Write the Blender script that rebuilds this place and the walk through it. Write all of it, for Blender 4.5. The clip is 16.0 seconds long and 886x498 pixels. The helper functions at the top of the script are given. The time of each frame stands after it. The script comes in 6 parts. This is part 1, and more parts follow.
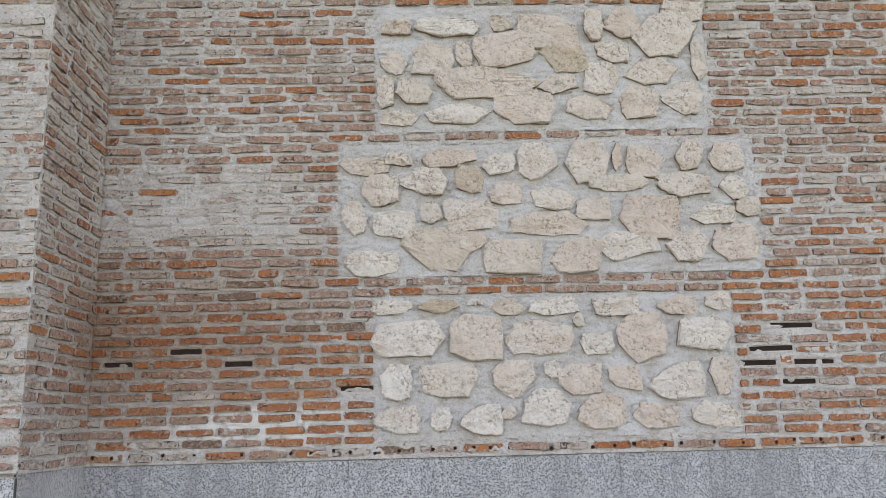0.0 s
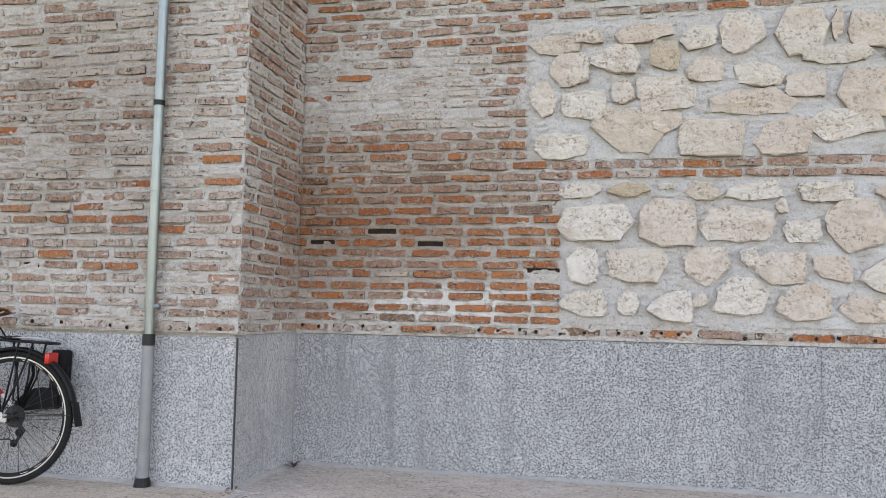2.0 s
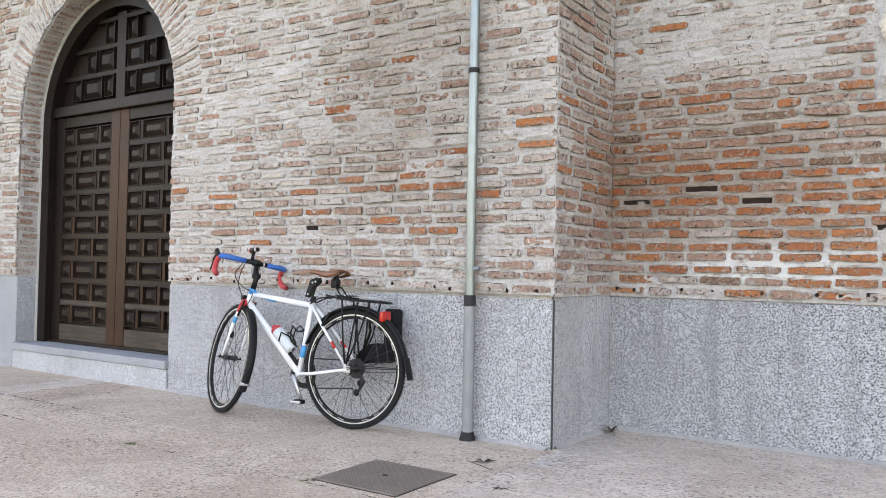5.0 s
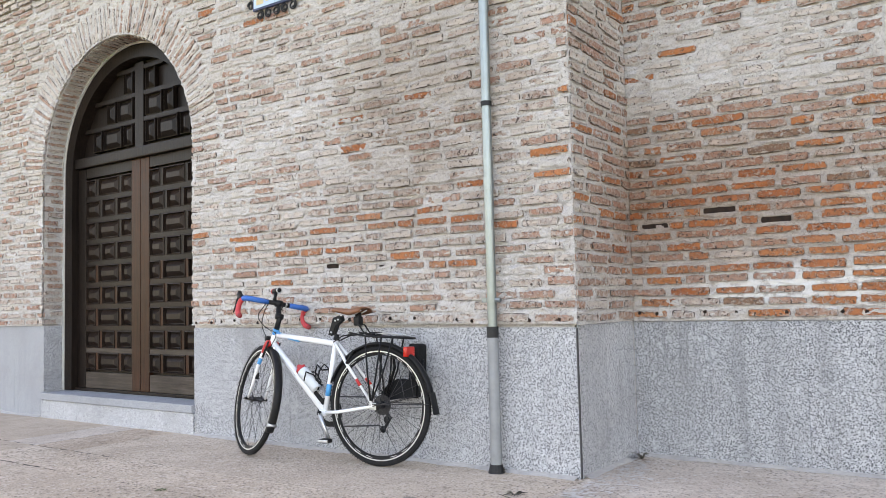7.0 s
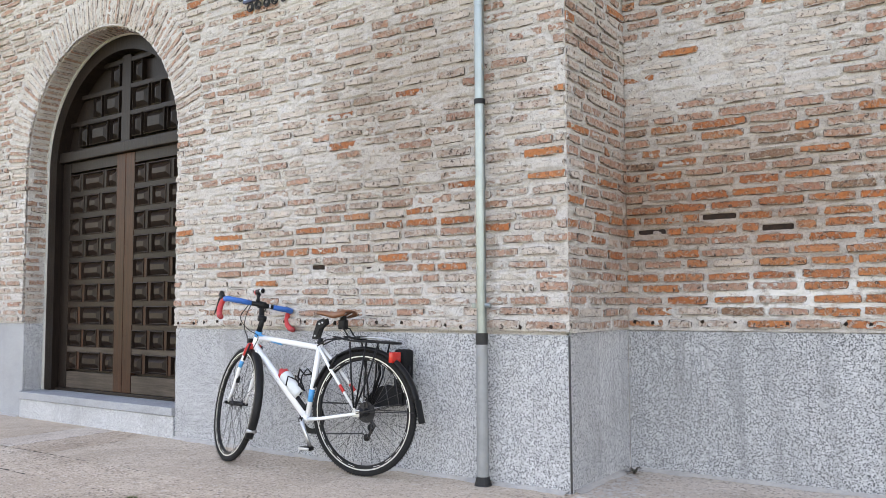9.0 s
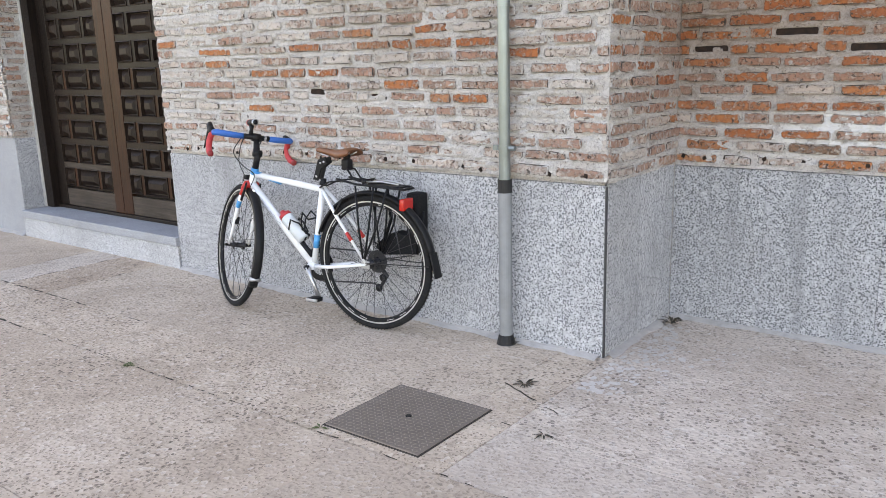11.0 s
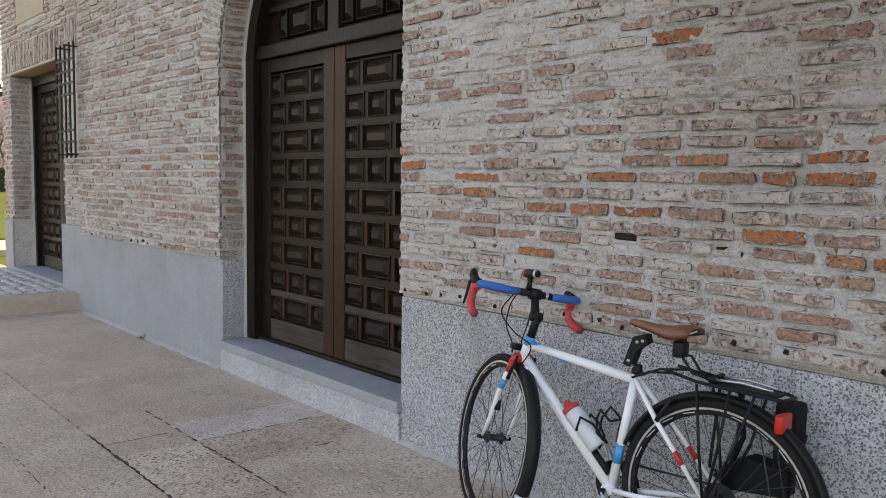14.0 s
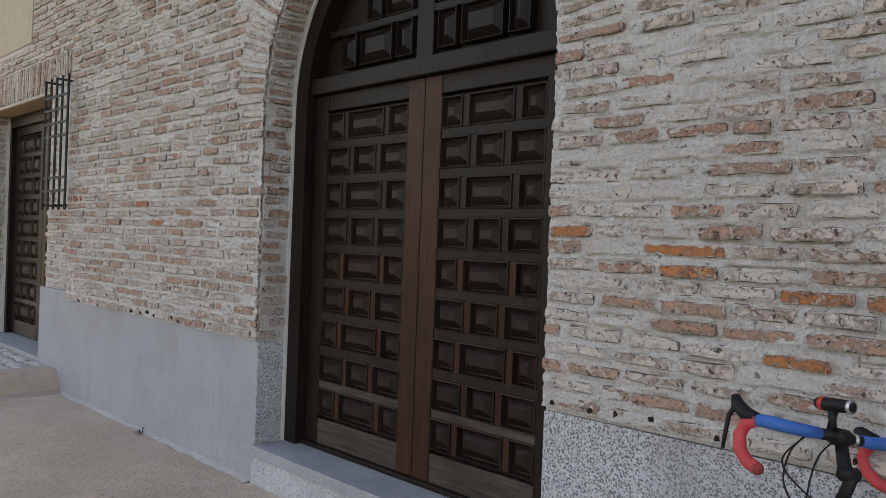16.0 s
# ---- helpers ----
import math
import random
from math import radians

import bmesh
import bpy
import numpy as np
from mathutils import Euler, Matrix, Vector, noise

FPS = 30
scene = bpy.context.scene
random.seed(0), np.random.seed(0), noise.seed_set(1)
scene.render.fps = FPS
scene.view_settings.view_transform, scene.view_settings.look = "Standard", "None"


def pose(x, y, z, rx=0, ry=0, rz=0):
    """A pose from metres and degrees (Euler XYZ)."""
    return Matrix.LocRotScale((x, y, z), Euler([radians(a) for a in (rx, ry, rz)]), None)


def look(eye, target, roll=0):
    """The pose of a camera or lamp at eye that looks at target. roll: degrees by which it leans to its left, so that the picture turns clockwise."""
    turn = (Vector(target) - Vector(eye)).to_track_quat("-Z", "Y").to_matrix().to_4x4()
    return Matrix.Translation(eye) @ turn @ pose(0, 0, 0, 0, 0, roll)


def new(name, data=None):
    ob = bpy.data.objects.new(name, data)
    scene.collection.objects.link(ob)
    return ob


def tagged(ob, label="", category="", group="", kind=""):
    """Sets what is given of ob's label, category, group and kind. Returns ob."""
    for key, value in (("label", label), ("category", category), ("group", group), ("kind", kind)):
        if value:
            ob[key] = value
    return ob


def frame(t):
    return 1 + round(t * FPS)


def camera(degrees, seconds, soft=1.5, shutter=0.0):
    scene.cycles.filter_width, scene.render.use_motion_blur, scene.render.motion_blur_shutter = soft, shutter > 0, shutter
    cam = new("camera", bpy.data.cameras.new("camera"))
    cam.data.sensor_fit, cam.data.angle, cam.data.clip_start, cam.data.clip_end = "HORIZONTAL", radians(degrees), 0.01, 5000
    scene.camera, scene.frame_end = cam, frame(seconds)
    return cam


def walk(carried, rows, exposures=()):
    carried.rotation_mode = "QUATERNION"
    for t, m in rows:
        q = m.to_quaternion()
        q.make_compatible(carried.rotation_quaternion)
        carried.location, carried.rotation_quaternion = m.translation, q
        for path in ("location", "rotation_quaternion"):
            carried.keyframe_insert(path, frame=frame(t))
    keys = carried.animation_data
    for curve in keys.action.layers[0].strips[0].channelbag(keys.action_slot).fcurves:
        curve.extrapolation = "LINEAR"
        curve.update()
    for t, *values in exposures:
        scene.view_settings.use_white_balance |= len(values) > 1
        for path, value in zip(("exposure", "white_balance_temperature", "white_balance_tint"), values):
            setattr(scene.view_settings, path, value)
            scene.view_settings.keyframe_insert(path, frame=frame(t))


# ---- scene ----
# the camera and its walk
cam = camera(57.4, 16.0, soft=0.5)
PATH = [
    (0, (1.876, -3.885, 0.982), (1.930, -1.929, 1.396), -1.47),
    (0.5, (1.972, -3.889, 0.991), (1.931, -1.921, 1.345), -0.50),
    (1, (2.084, -3.881, 0.972), (1.902, -1.910, 1.260), 0.03),
    (1.5, (2.010, -3.862, 0.951), (1.698, -1.898, 1.160), 0.19),
    (2, (1.974, -3.866, 0.945), (1.526, -1.922, 1.091), 1.10),
    (2.5, (1.934, -3.811, 0.935), (1.322, -1.908, 0.991), 1.52),
    (3, (1.922, -3.804, 0.922), (1.218, -1.933, 0.968), 1.87),
    (3.5, (1.927, -3.787, 0.932), (1.071, -1.980, 0.967), 2.39),
    (4, (1.891, -3.791, 0.928), (0.930, -2.037, 0.963), 2.26),
    (4.5, (1.878, -3.787, 0.918), (0.815, -2.093, 0.952), 1.15),
    (5, (1.856, -3.802, 0.915), (0.742, -2.142, 0.967), 1.13),
    (7.5, (1.862, -3.821, 0.927), (0.703, -2.198, 1.080), -1.86),
    (8, (1.855, -3.793, 0.913), (0.690, -2.176, 1.088), -2.06),
    (8.2, (1.848, -3.797, 0.916), (0.695, -2.173, 1.093), -2.32),
    (10.3, (1.654, -3.265, 1.051), (0.468, -1.660, 0.931), 3.61),
    (10.5, (1.621, -3.231, 1.148), (0.394, -1.671, 0.899), 1.58),
    (11, (1.504, -3.124, 1.315), (0.322, -1.576, 0.860), -1.54),
    (11.5, (1.405, -2.984, 1.304), (-0.094, -1.689, 1.029), -2.48),
    (12, (1.237, -3.106, 1.276), (-0.315, -1.864, 1.052), -0.28),
    (12.5, (1.009, -3.010, 1.325), (-0.528, -1.742, 1.153), 0.23),
    (13, (0.793, -2.839, 1.368), (-0.783, -1.615, 1.245), 1.38),
    (13.5, (0.428, -2.747, 1.358), (-1.045, -1.401, 1.227), 1.38),
    (14, (0.193, -2.575, 1.368), (-1.311, -1.268, 1.202), 0.86),
    (14.5, (-0.116, -2.485, 1.370), (-1.628, -1.192, 1.169), 1.22),
    (15, (-0.443, -2.469, 1.400), (-1.944, -1.162, 1.208), 0.01),
    (15.5, (-0.795, -2.394, 1.416), (-2.298, -1.080, 1.309), 2.00),
    (16, (-1.153, -2.383, 1.384), (-2.608, -1.010, 1.371), 2.19),
]
walk(cam, [(t, look(eye, target, roll)) for t, eye, target, roll in PATH],
     exposures=[(t, stops, 9100, 22) for t, stops in ((0, 2.1), (1.5, 2.24), (3.0, 2.30), (3.5, 2.47), (4.0, 2.53), (5, 2.6), (8.2, 2.62), (11.0, 2.58), (11.5, 2.4), (11.9, 1.78), (12.6, 1.45), (13.1, 1.18), (13.5, 1.15), (14.0, 1.74), (14.6, 1.68), (15.0, 1.56), (15.5, 1.64), (16.0, 1.6))])

# sky and sun: the sun stands behind the building, the facade lies in open shade
SUN_EL, SUN_AZ = 34.0, 332.0
world = bpy.data.worlds.new("world")
scene.world = world
world.use_nodes = True
wn = world.node_tree
sky = wn.nodes.new("ShaderNodeTexSky")
sky.sky_type = "NISHITA"
sky.sun_disc = False
sky.sun_elevation = radians(SUN_EL)
sky.sun_rotation = radians(SUN_AZ)
sky.air_density, sky.dust_density, sky.ozone_density = 1.0, 1.5, 1.0
wn.links.new(sky.outputs[0], wn.nodes["Background"].inputs[0])
wn.nodes["Background"].inputs[1].default_value = 0.15
sun_data = bpy.data.lights.new("sun", "SUN")
sun_data.energy, sun_data.angle, sun_data.color = 2.0, radians(0.6), (1.0, 0.95, 0.88)
sun = new("sun", sun_data)
sd = Vector((math.sin(radians(SUN_AZ)) * math.cos(radians(SUN_EL)), math.cos(radians(SUN_AZ)) * math.cos(radians(SUN_EL)), math.sin(radians(SUN_EL))))
sun.matrix_world = look(sd * 30, (0, 0, 0))


# ---------------------------------------------------------------- materials
def nodes_of(name):
    m = bpy.data.materials.new(name)
    m.use_nodes = True
    return m, m.node_tree, m.node_tree.nodes["Principled BSDF"]


def nd(tree, kind, **values):
    n = tree.nodes.new("ShaderNode" + kind)
    for k, v in values.items():
        n.inputs[k.replace("_", " ")].default_value = v
    return n


def ramp(tree, fac, stops):
    r = tree.nodes.new("ShaderNodeValToRGB")
    e = r.color_ramp.elements
    while len(e) < len(stops):
        e.new(0.5)
    for el, (p, c) in zip(e, stops):
        el.position = p
        el.color = (c, c, c, 1) if isinstance(c, (int, float)) else (*c, 1)
    tree.links.new(fac, r.inputs[0])
    return r.outputs[0]


def noise_of(tree, where, scale, detail=6, rough=0.6, distort=0.0):
    n = nd(tree, "TexNoise", Scale=scale, Detail=detail, Roughness=rough, Distortion=distort)
    tree.links.new(where, n.inputs["Vector"])
    return n.outputs[0]


def mix(tree, fac, a, b, mode="MIX"):
    m = tree.nodes.new("ShaderNodeMix")
    m.data_type, m.blend_type = "RGBA", mode
    for socket, v in ((m.inputs[0], fac), (m.inputs[6], a), (m.inputs[7], b)):
        if isinstance(v, (int, float)):
            socket.default_value = v
        elif isinstance(v, tuple):
            socket.default_value = (*v, 1)
        else:
            tree.links.new(v, socket)
    return m.outputs[2]


def place(tree):
    return tree.nodes.new("ShaderNodeNewGeometry").outputs["Position"]


def bump(tree, bsdf, height, strength, distance):
    b = nd(tree, "Bump", Strength=strength, Distance=distance)
    tree.links.new(height, b.inputs["Height"])
    tree.links.new(b.outputs[0], bsdf.inputs["Normal"])


def chance(tree):
    """A random value that differs from object to object and from island to island."""
    a = tree.nodes.new("ShaderNodeObjectInfo").outputs["Random"]
    b = tree.nodes.new("ShaderNodeNewGeometry").outputs["Random Per Island"]
    s = tree.nodes.new("ShaderNodeMath")
    s.operation = "ADD"
    tree.links.new(a, s.inputs[0])
    tree.links.new(b, s.inputs[1])
    f = tree.nodes.new("ShaderNodeMath")
    f.operation = "FRACT"
    tree.links.new(s.outputs[0], f.inputs[0])
    return f.outputs[0]


MORTAR_A, MORTAR_B, MORTAR_C = (0.62, 0.575, 0.54), (0.71, 0.675, 0.65), (0.48, 0.41, 0.36)


def soft_band(tree, value, a, b, c, d):
    """1 between b and c, falling to 0 at a and d."""
    return ramp(tree, value, [(a, 0.0), (b, 1.0), (c, 1.0), (d, 0.0)])


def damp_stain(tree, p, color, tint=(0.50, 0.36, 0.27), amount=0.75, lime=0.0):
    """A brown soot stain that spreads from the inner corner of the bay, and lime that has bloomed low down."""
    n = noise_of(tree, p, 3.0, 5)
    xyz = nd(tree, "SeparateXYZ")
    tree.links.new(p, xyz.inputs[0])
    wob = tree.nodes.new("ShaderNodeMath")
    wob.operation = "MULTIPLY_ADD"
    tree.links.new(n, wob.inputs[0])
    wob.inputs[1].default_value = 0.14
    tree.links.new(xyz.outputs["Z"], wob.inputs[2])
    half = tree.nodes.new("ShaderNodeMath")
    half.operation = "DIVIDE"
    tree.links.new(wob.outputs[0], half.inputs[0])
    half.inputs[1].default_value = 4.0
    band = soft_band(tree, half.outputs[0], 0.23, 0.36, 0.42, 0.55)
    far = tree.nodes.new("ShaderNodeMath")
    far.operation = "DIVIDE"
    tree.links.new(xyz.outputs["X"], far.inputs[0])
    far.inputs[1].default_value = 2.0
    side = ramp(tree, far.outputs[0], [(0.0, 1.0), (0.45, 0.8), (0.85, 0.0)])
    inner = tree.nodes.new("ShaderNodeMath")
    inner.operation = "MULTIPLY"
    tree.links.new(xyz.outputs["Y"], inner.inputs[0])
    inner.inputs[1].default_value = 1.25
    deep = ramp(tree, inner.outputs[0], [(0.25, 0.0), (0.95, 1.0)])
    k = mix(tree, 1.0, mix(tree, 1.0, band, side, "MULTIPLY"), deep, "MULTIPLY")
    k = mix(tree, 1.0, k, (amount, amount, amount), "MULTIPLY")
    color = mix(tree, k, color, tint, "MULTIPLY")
    if not lime:
        return color
    bloom = mix(tree, 1.0, soft_band(tree, half.outputs[0], 0.225, 0.245, 0.275, 0.295), soft_band(tree, far.outputs[0], 0.16, 0.28, 0.62, 0.80), "MULTIPLY")
    bloom = mix(tree, 1.0, mix(tree, 1.0, bloom, deep, "MULTIPLY"), ramp(tree, noise_of(tree, p, 17, 7, 0.72), [(0.42, 0.0), (0.50, lime)]), "MULTIPLY")
    return mix(tree, bloom, color, (0.88, 0.87, 0.85))


def weather_stain(tree, p, color, amount=0.55):
    """A broad patch of dark weathering high on the facade near its corner."""
    mp = nd(tree, "Mapping")
    mp.inputs["Scale"].default_value = (1 / 0.85, 6.0, 1 / 0.95)
    mp.inputs["Location"].default_value = (1.0 / 0.85, 0.0, -2.05 / 0.95)
    tree.links.new(p, mp.inputs["Vector"])
    ln = tree.nodes.new("ShaderNodeVectorMath")
    ln.operation = "LENGTH"
    tree.links.new(mp.outputs[0], ln.inputs[0])
    ad = tree.nodes.new("ShaderNodeMath")
    ad.operation = "MULTIPLY_ADD"
    tree.links.new(noise_of(tree, p, 4.0, 7, 0.7), ad.inputs[0])
    ad.inputs[1].default_value = 1.3
    tree.links.new(ln.outputs["Value"], ad.inputs[2])
    hf = tree.nodes.new("ShaderNodeMath")
    hf.operation = "MULTIPLY"
    tree.links.new(ad.outputs[0], hf.inputs[0])
    hf.inputs[1].default_value = 0.4
    return mix(tree, ramp(tree, hf.outputs[0], [(0.42, amount), (0.72, 0.0)]), color, (0.56, 0.50, 0.45), "MULTIPLY")


def mortar_color(t, p, light=1.0, tint=(1.0, 1.0, 1.0)):
    """Lime mortar's colour, and the noises that its relief takes over."""
    def tone(c, k=1.0):
        return tuple(v * k * light * w for v, w in zip(c, tint))

    big = noise_of(t, p, 1.1, 4)
    mid = noise_of(t, p, 9, 8, 0.65)
    fine = noise_of(t, p, 95, 6, 0.7)
    c = mix(t, ramp(t, big, [(0.35, 0.0), (0.68, 1.0)]), tone(MORTAR_A), tone(MORTAR_B))
    c = mix(t, ramp(t, mid, [(0.50, 0.0), (0.70, 0.7)]), c, tone(MORTAR_C))
    c = mix(t, ramp(t, fine, [(0.34, 0.6), (0.46, 0.0)]), c, tone(MORTAR_C, 0.50))
    c = mix(t, ramp(t, fine, [(0.54, 0.0), (0.66, 0.6)]), c, tone((0.68, 0.65, 0.62)))
    return c, mid, fine


def mortar_material(name, light=1.0, tint=(1.0, 1.0, 1.0), dirt=1.0):
    m, t, b = nodes_of(name)
    p = place(t)
    c, mid, fine = mortar_color(t, p, light, tint)
    crack = noise_of(t, p, 21, 9, 0.78, 1.2)
    c = mix(t, ramp(t, crack, [(0.487, 0.0), (0.50, 0.75 * dirt), (0.513, 0.0)]), c, tuple(v * 0.36 for v in MORTAR_C))
    soot = noise_of(t, p, 44, 5, 0.66, 0.9)
    c = mix(t, ramp(t, soot, [(0.335, 0.85 * dirt), (0.385, 0.0)]), c, (0.12, 0.095, 0.08))
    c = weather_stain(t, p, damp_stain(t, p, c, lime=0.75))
    t.links.new(c, b.inputs["Base Color"])
    b.inputs["Roughness"].default_value = 0.95
    h = mix(t, 0.4, mix(t, 0.5, mid, crack), fine)
    bump(t, b, h, 1.0, 0.03)
    return m


def brick_material(name, tones, smear, grime=0.25):
    """Handmade brick: tones vary from piece to piece; smear is how much lime mortar is left on the face."""
    m, t, b = nodes_of(name)
    p = place(t)
    r = chance(t)
    c = ramp(t, r, [(i / (len(tones) - 1), tone) for i, tone in enumerate(tones)])
    fine = noise_of(t, p, 70, 7, 0.7)
    mid = noise_of(t, p, 18, 6, 0.6, 0.4)
    c = mix(t, ramp(t, fine, [(0.36, 0.4), (0.55, 0.0)]), c, tuple(v * 0.5 for v in tones[0]))
    wash = mix(t, 0.5, noise_of(t, p, 75, 8, 0.72, 0.5), noise_of(t, p, 27, 5, 0.65, 0.6))
    cover = ramp(t, wash, [(0.59 - smear * 0.26, 0.0), (0.66 - smear * 0.26, 0.55 + smear * 0.4)])
    pit = noise_of(t, p, 120, 5, 0.7)
    c = mix(t, cover, c, (0.62, 0.535, 0.475))
    # mortar dragged over the edges of the face; the uv holds the distance to the brick's edges
    uv = t.nodes.new("ShaderNodeTexCoord").outputs["UV"]
    sep = nd(t, "SeparateXYZ")
    t.links.new(uv, sep.inputs[0])
    low = t.nodes.new("ShaderNodeMath")
    low.operation = "MINIMUM"
    t.links.new(sep.outputs["X"], low.inputs[0])
    t.links.new(sep.outputs["Y"], low.inputs[1])
    rag = noise_of(t, p, 34, 6, 0.68, 0.6)
    reach = t.nodes.new("ShaderNodeMath")
    reach.operation = "MULTIPLY_ADD"
    t.links.new(rag, reach.inputs[0])
    reach.inputs[1].default_value = -(0.030 + 0.040 * smear)
    t.links.new(low.outputs[0], reach.inputs[2])
    over = t.nodes.new("ShaderNodeMapRange")
    over.inputs["From Min"].default_value = -0.013 - 0.0095 * smear
    over.inputs["From Max"].default_value = -0.0155 - 0.0095 * smear
    t.links.new(reach.outputs[0], over.inputs["Value"])
    over_c = mortar_color(t, p, 0.90, (1.0, 0.97, 0.945))[0]
    c = mix(t, over.outputs["Result"], c, over_c)
    cover = mix(t, over.outputs["Result"], mix(t, 0.6, (0.0, 0.0, 0.0), cover), (1.0, 1.0, 1.0))
    c = mix(t, ramp(t, pit, [(0.33, 0.6), (0.40, 0.0)]), c, tuple(v * 0.28 for v in tones[0]))
    c = mix(t, ramp(t, mid, [(0.56, 0.0), (0.75, grime)]), c, (0.10, 0.075, 0.055))
    soot = noise_of(t, p, 52, 4, 0.62, 0.8)
    c = mix(t, ramp(t, soot, [(0.37, 0.9), (0.42, 0.0)]), c, (0.07, 0.046, 0.036))
    # open cracks between brick and mortar: dirt and crevice shade painted as one dark colour
    crack = t.nodes.new("ShaderNodeMath")
    crack.operation = "MULTIPLY_ADD"
    t.links.new(noise_of(t, p, 12, 4, 0.6), crack.inputs[0])
    crack.inputs[1].default_value = -0.028
    t.links.new(low.outputs[0], crack.inputs[2])
    gape = t.nodes.new("ShaderNodeMapRange")
    gape.inputs["From Min"].default_value = -0.0124
    gape.inputs["From Max"].default_value = -0.0135
    t.links.new(crack.outputs[0], gape.inputs["Value"])
    c = mix(t, mix(t, 0.85, (0.0, 0.0, 0.0), gape.outputs["Result"]), c, (0.06, 0.042, 0.032))
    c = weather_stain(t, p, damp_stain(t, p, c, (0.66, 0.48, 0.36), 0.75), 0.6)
    t.links.new(c, b.inputs["Base Color"])
    b.inputs["Roughness"].default_value = 0.92
    bump(t, b, mix(t, 0.40, mix(t, 0.5, mid, fine), cover), 1.0, 0.030)
    return m


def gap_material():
    # near-black brown: the shade inside gaps and drilled holes, put into the colour
    m, t, b = nodes_of("painted_gap_shade")
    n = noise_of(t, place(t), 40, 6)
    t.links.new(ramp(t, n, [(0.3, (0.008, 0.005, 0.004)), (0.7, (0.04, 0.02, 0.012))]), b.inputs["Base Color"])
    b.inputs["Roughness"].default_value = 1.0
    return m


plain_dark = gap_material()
MORTAR = mortar_material("lime_mortar")
BRICK = {
    "orange": brick_material("orange_brick", [(0.50, 0.155, 0.052), (0.56, 0.215, 0.088), (0.46, 0.14, 0.05), (0.53, 0.235, 0.12)], 0.33, 0.4),
    "red": brick_material("weathered_red_brick", [(0.48, 0.245, 0.175), (0.55, 0.32, 0.235), (0.47, 0.26, 0.185), (0.49, 0.30, 0.23)], 0.40, 0.3),
    "pink": brick_material("pink_brick", [(0.50, 0.325, 0.26), (0.55, 0.385, 0.315), (0.47, 0.295, 0.23), (0.53, 0.40, 0.34)], 0.60, 0.35),
    "washed": brick_material("limewashed_brick", [(0.55, 0.455, 0.40), (0.58, 0.495, 0.445), (0.53, 0.415, 0.355)], 0.80, 0.3),
    "brown": brick_material("sooty_brown_brick", [(0.27, 0.15, 0.095), (0.32, 0.18, 0.115), (0.29, 0.175, 0.12)], 0.35, 0.5),
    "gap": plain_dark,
}


def granite_material(name, a, b_, dark, scale, contrast=1.0, rough=0.75, run_share=0.2):
    m, t, b = nodes_of(name)
    p = place(t)
    vor = nd(t, "TexVoronoi", Scale=scale, Randomness=1.0)
    t.links.new(p, vor.inputs["Vector"])
    cell = nd(t, "SeparateColor")
    t.links.new(vor.outputs["Color"], cell.inputs[0])
    c = ramp(t, cell.outputs[0], [(0.0, tuple(v * 0.82 for v in a)), (0.5, a), (1.0, b_)])
    fine = noise_of(t, p, scale * 1.1, 2)
    # dark mica grains of two sizes
    for size, share, reach in ((0.80, 0.66, 0.38), (1.25, 0.64, 0.42)):
        grain = nd(t, "TexVoronoi", Scale=scale * size, Randomness=1.0)
        t.links.new(p, grain.inputs["Vector"])
        pick_grain = nd(t, "SeparateColor")
        t.links.new(grain.outputs["Color"], pick_grain.inputs[0])
        dots = mix(t, 1.0, ramp(t, grain.outputs["Distance"], [(reach, contrast), (reach + 0.07, 0.0)]), ramp(t, pick_grain.outputs[1], [(share, 0.0), (share + 0.03, 1.0)]), "MULTIPLY")
        c = mix(t, dots, c, dark)
    stain = noise_of(t, p, 2.2, 5, 0.6)
    c = mix(t, ramp(t, chance(t), [(0.0, 0.0), (0.55, 0.04), (1.0, 0.32)]), c, tuple(v * 0.55 for v in a))
    c = mix(t, ramp(t, stain, [(0.45, 0.0), (0.8, 0.4)]), c, (0.20, 0.19, 0.19))
    # water marks that run down the face
    run = nd(t, "Mapping")
    run.inputs["Scale"].default_value = (9.0, 9.0, 0.7)
    t.links.new(p, run.inputs["Vector"])
    c = mix(t, ramp(t, noise_of(t, run.outputs[0], 1.0, 5, 0.6), [(0.50, 0.0), (0.72, run_share)]), c, tuple(v * 0.45 for v in a))
    t.links.new(c, b.inputs["Base Color"])
    b.inputs["Roughness"].default_value = rough
    bump(t, b, fine, 0.25, 0.002)
    return m


GRANITE = granite_material("speckled_granite", (0.44, 0.443, 0.455), (0.58, 0.585, 0.60), (0.10, 0.103, 0.112), 122)
GRANITE_BAY = granite_material("dark_speckled_granite", (0.385, 0.39, 0.402), (0.53, 0.535, 0.55), (0.07, 0.073, 0.08), 118, run_share=0.5)
GRANITE_PLAIN = granite_material("fine_grey_granite", (0.34, 0.35, 0.37), (0.43, 0.44, 0.46), (0.17, 0.175, 0.185), 190, 0.5)


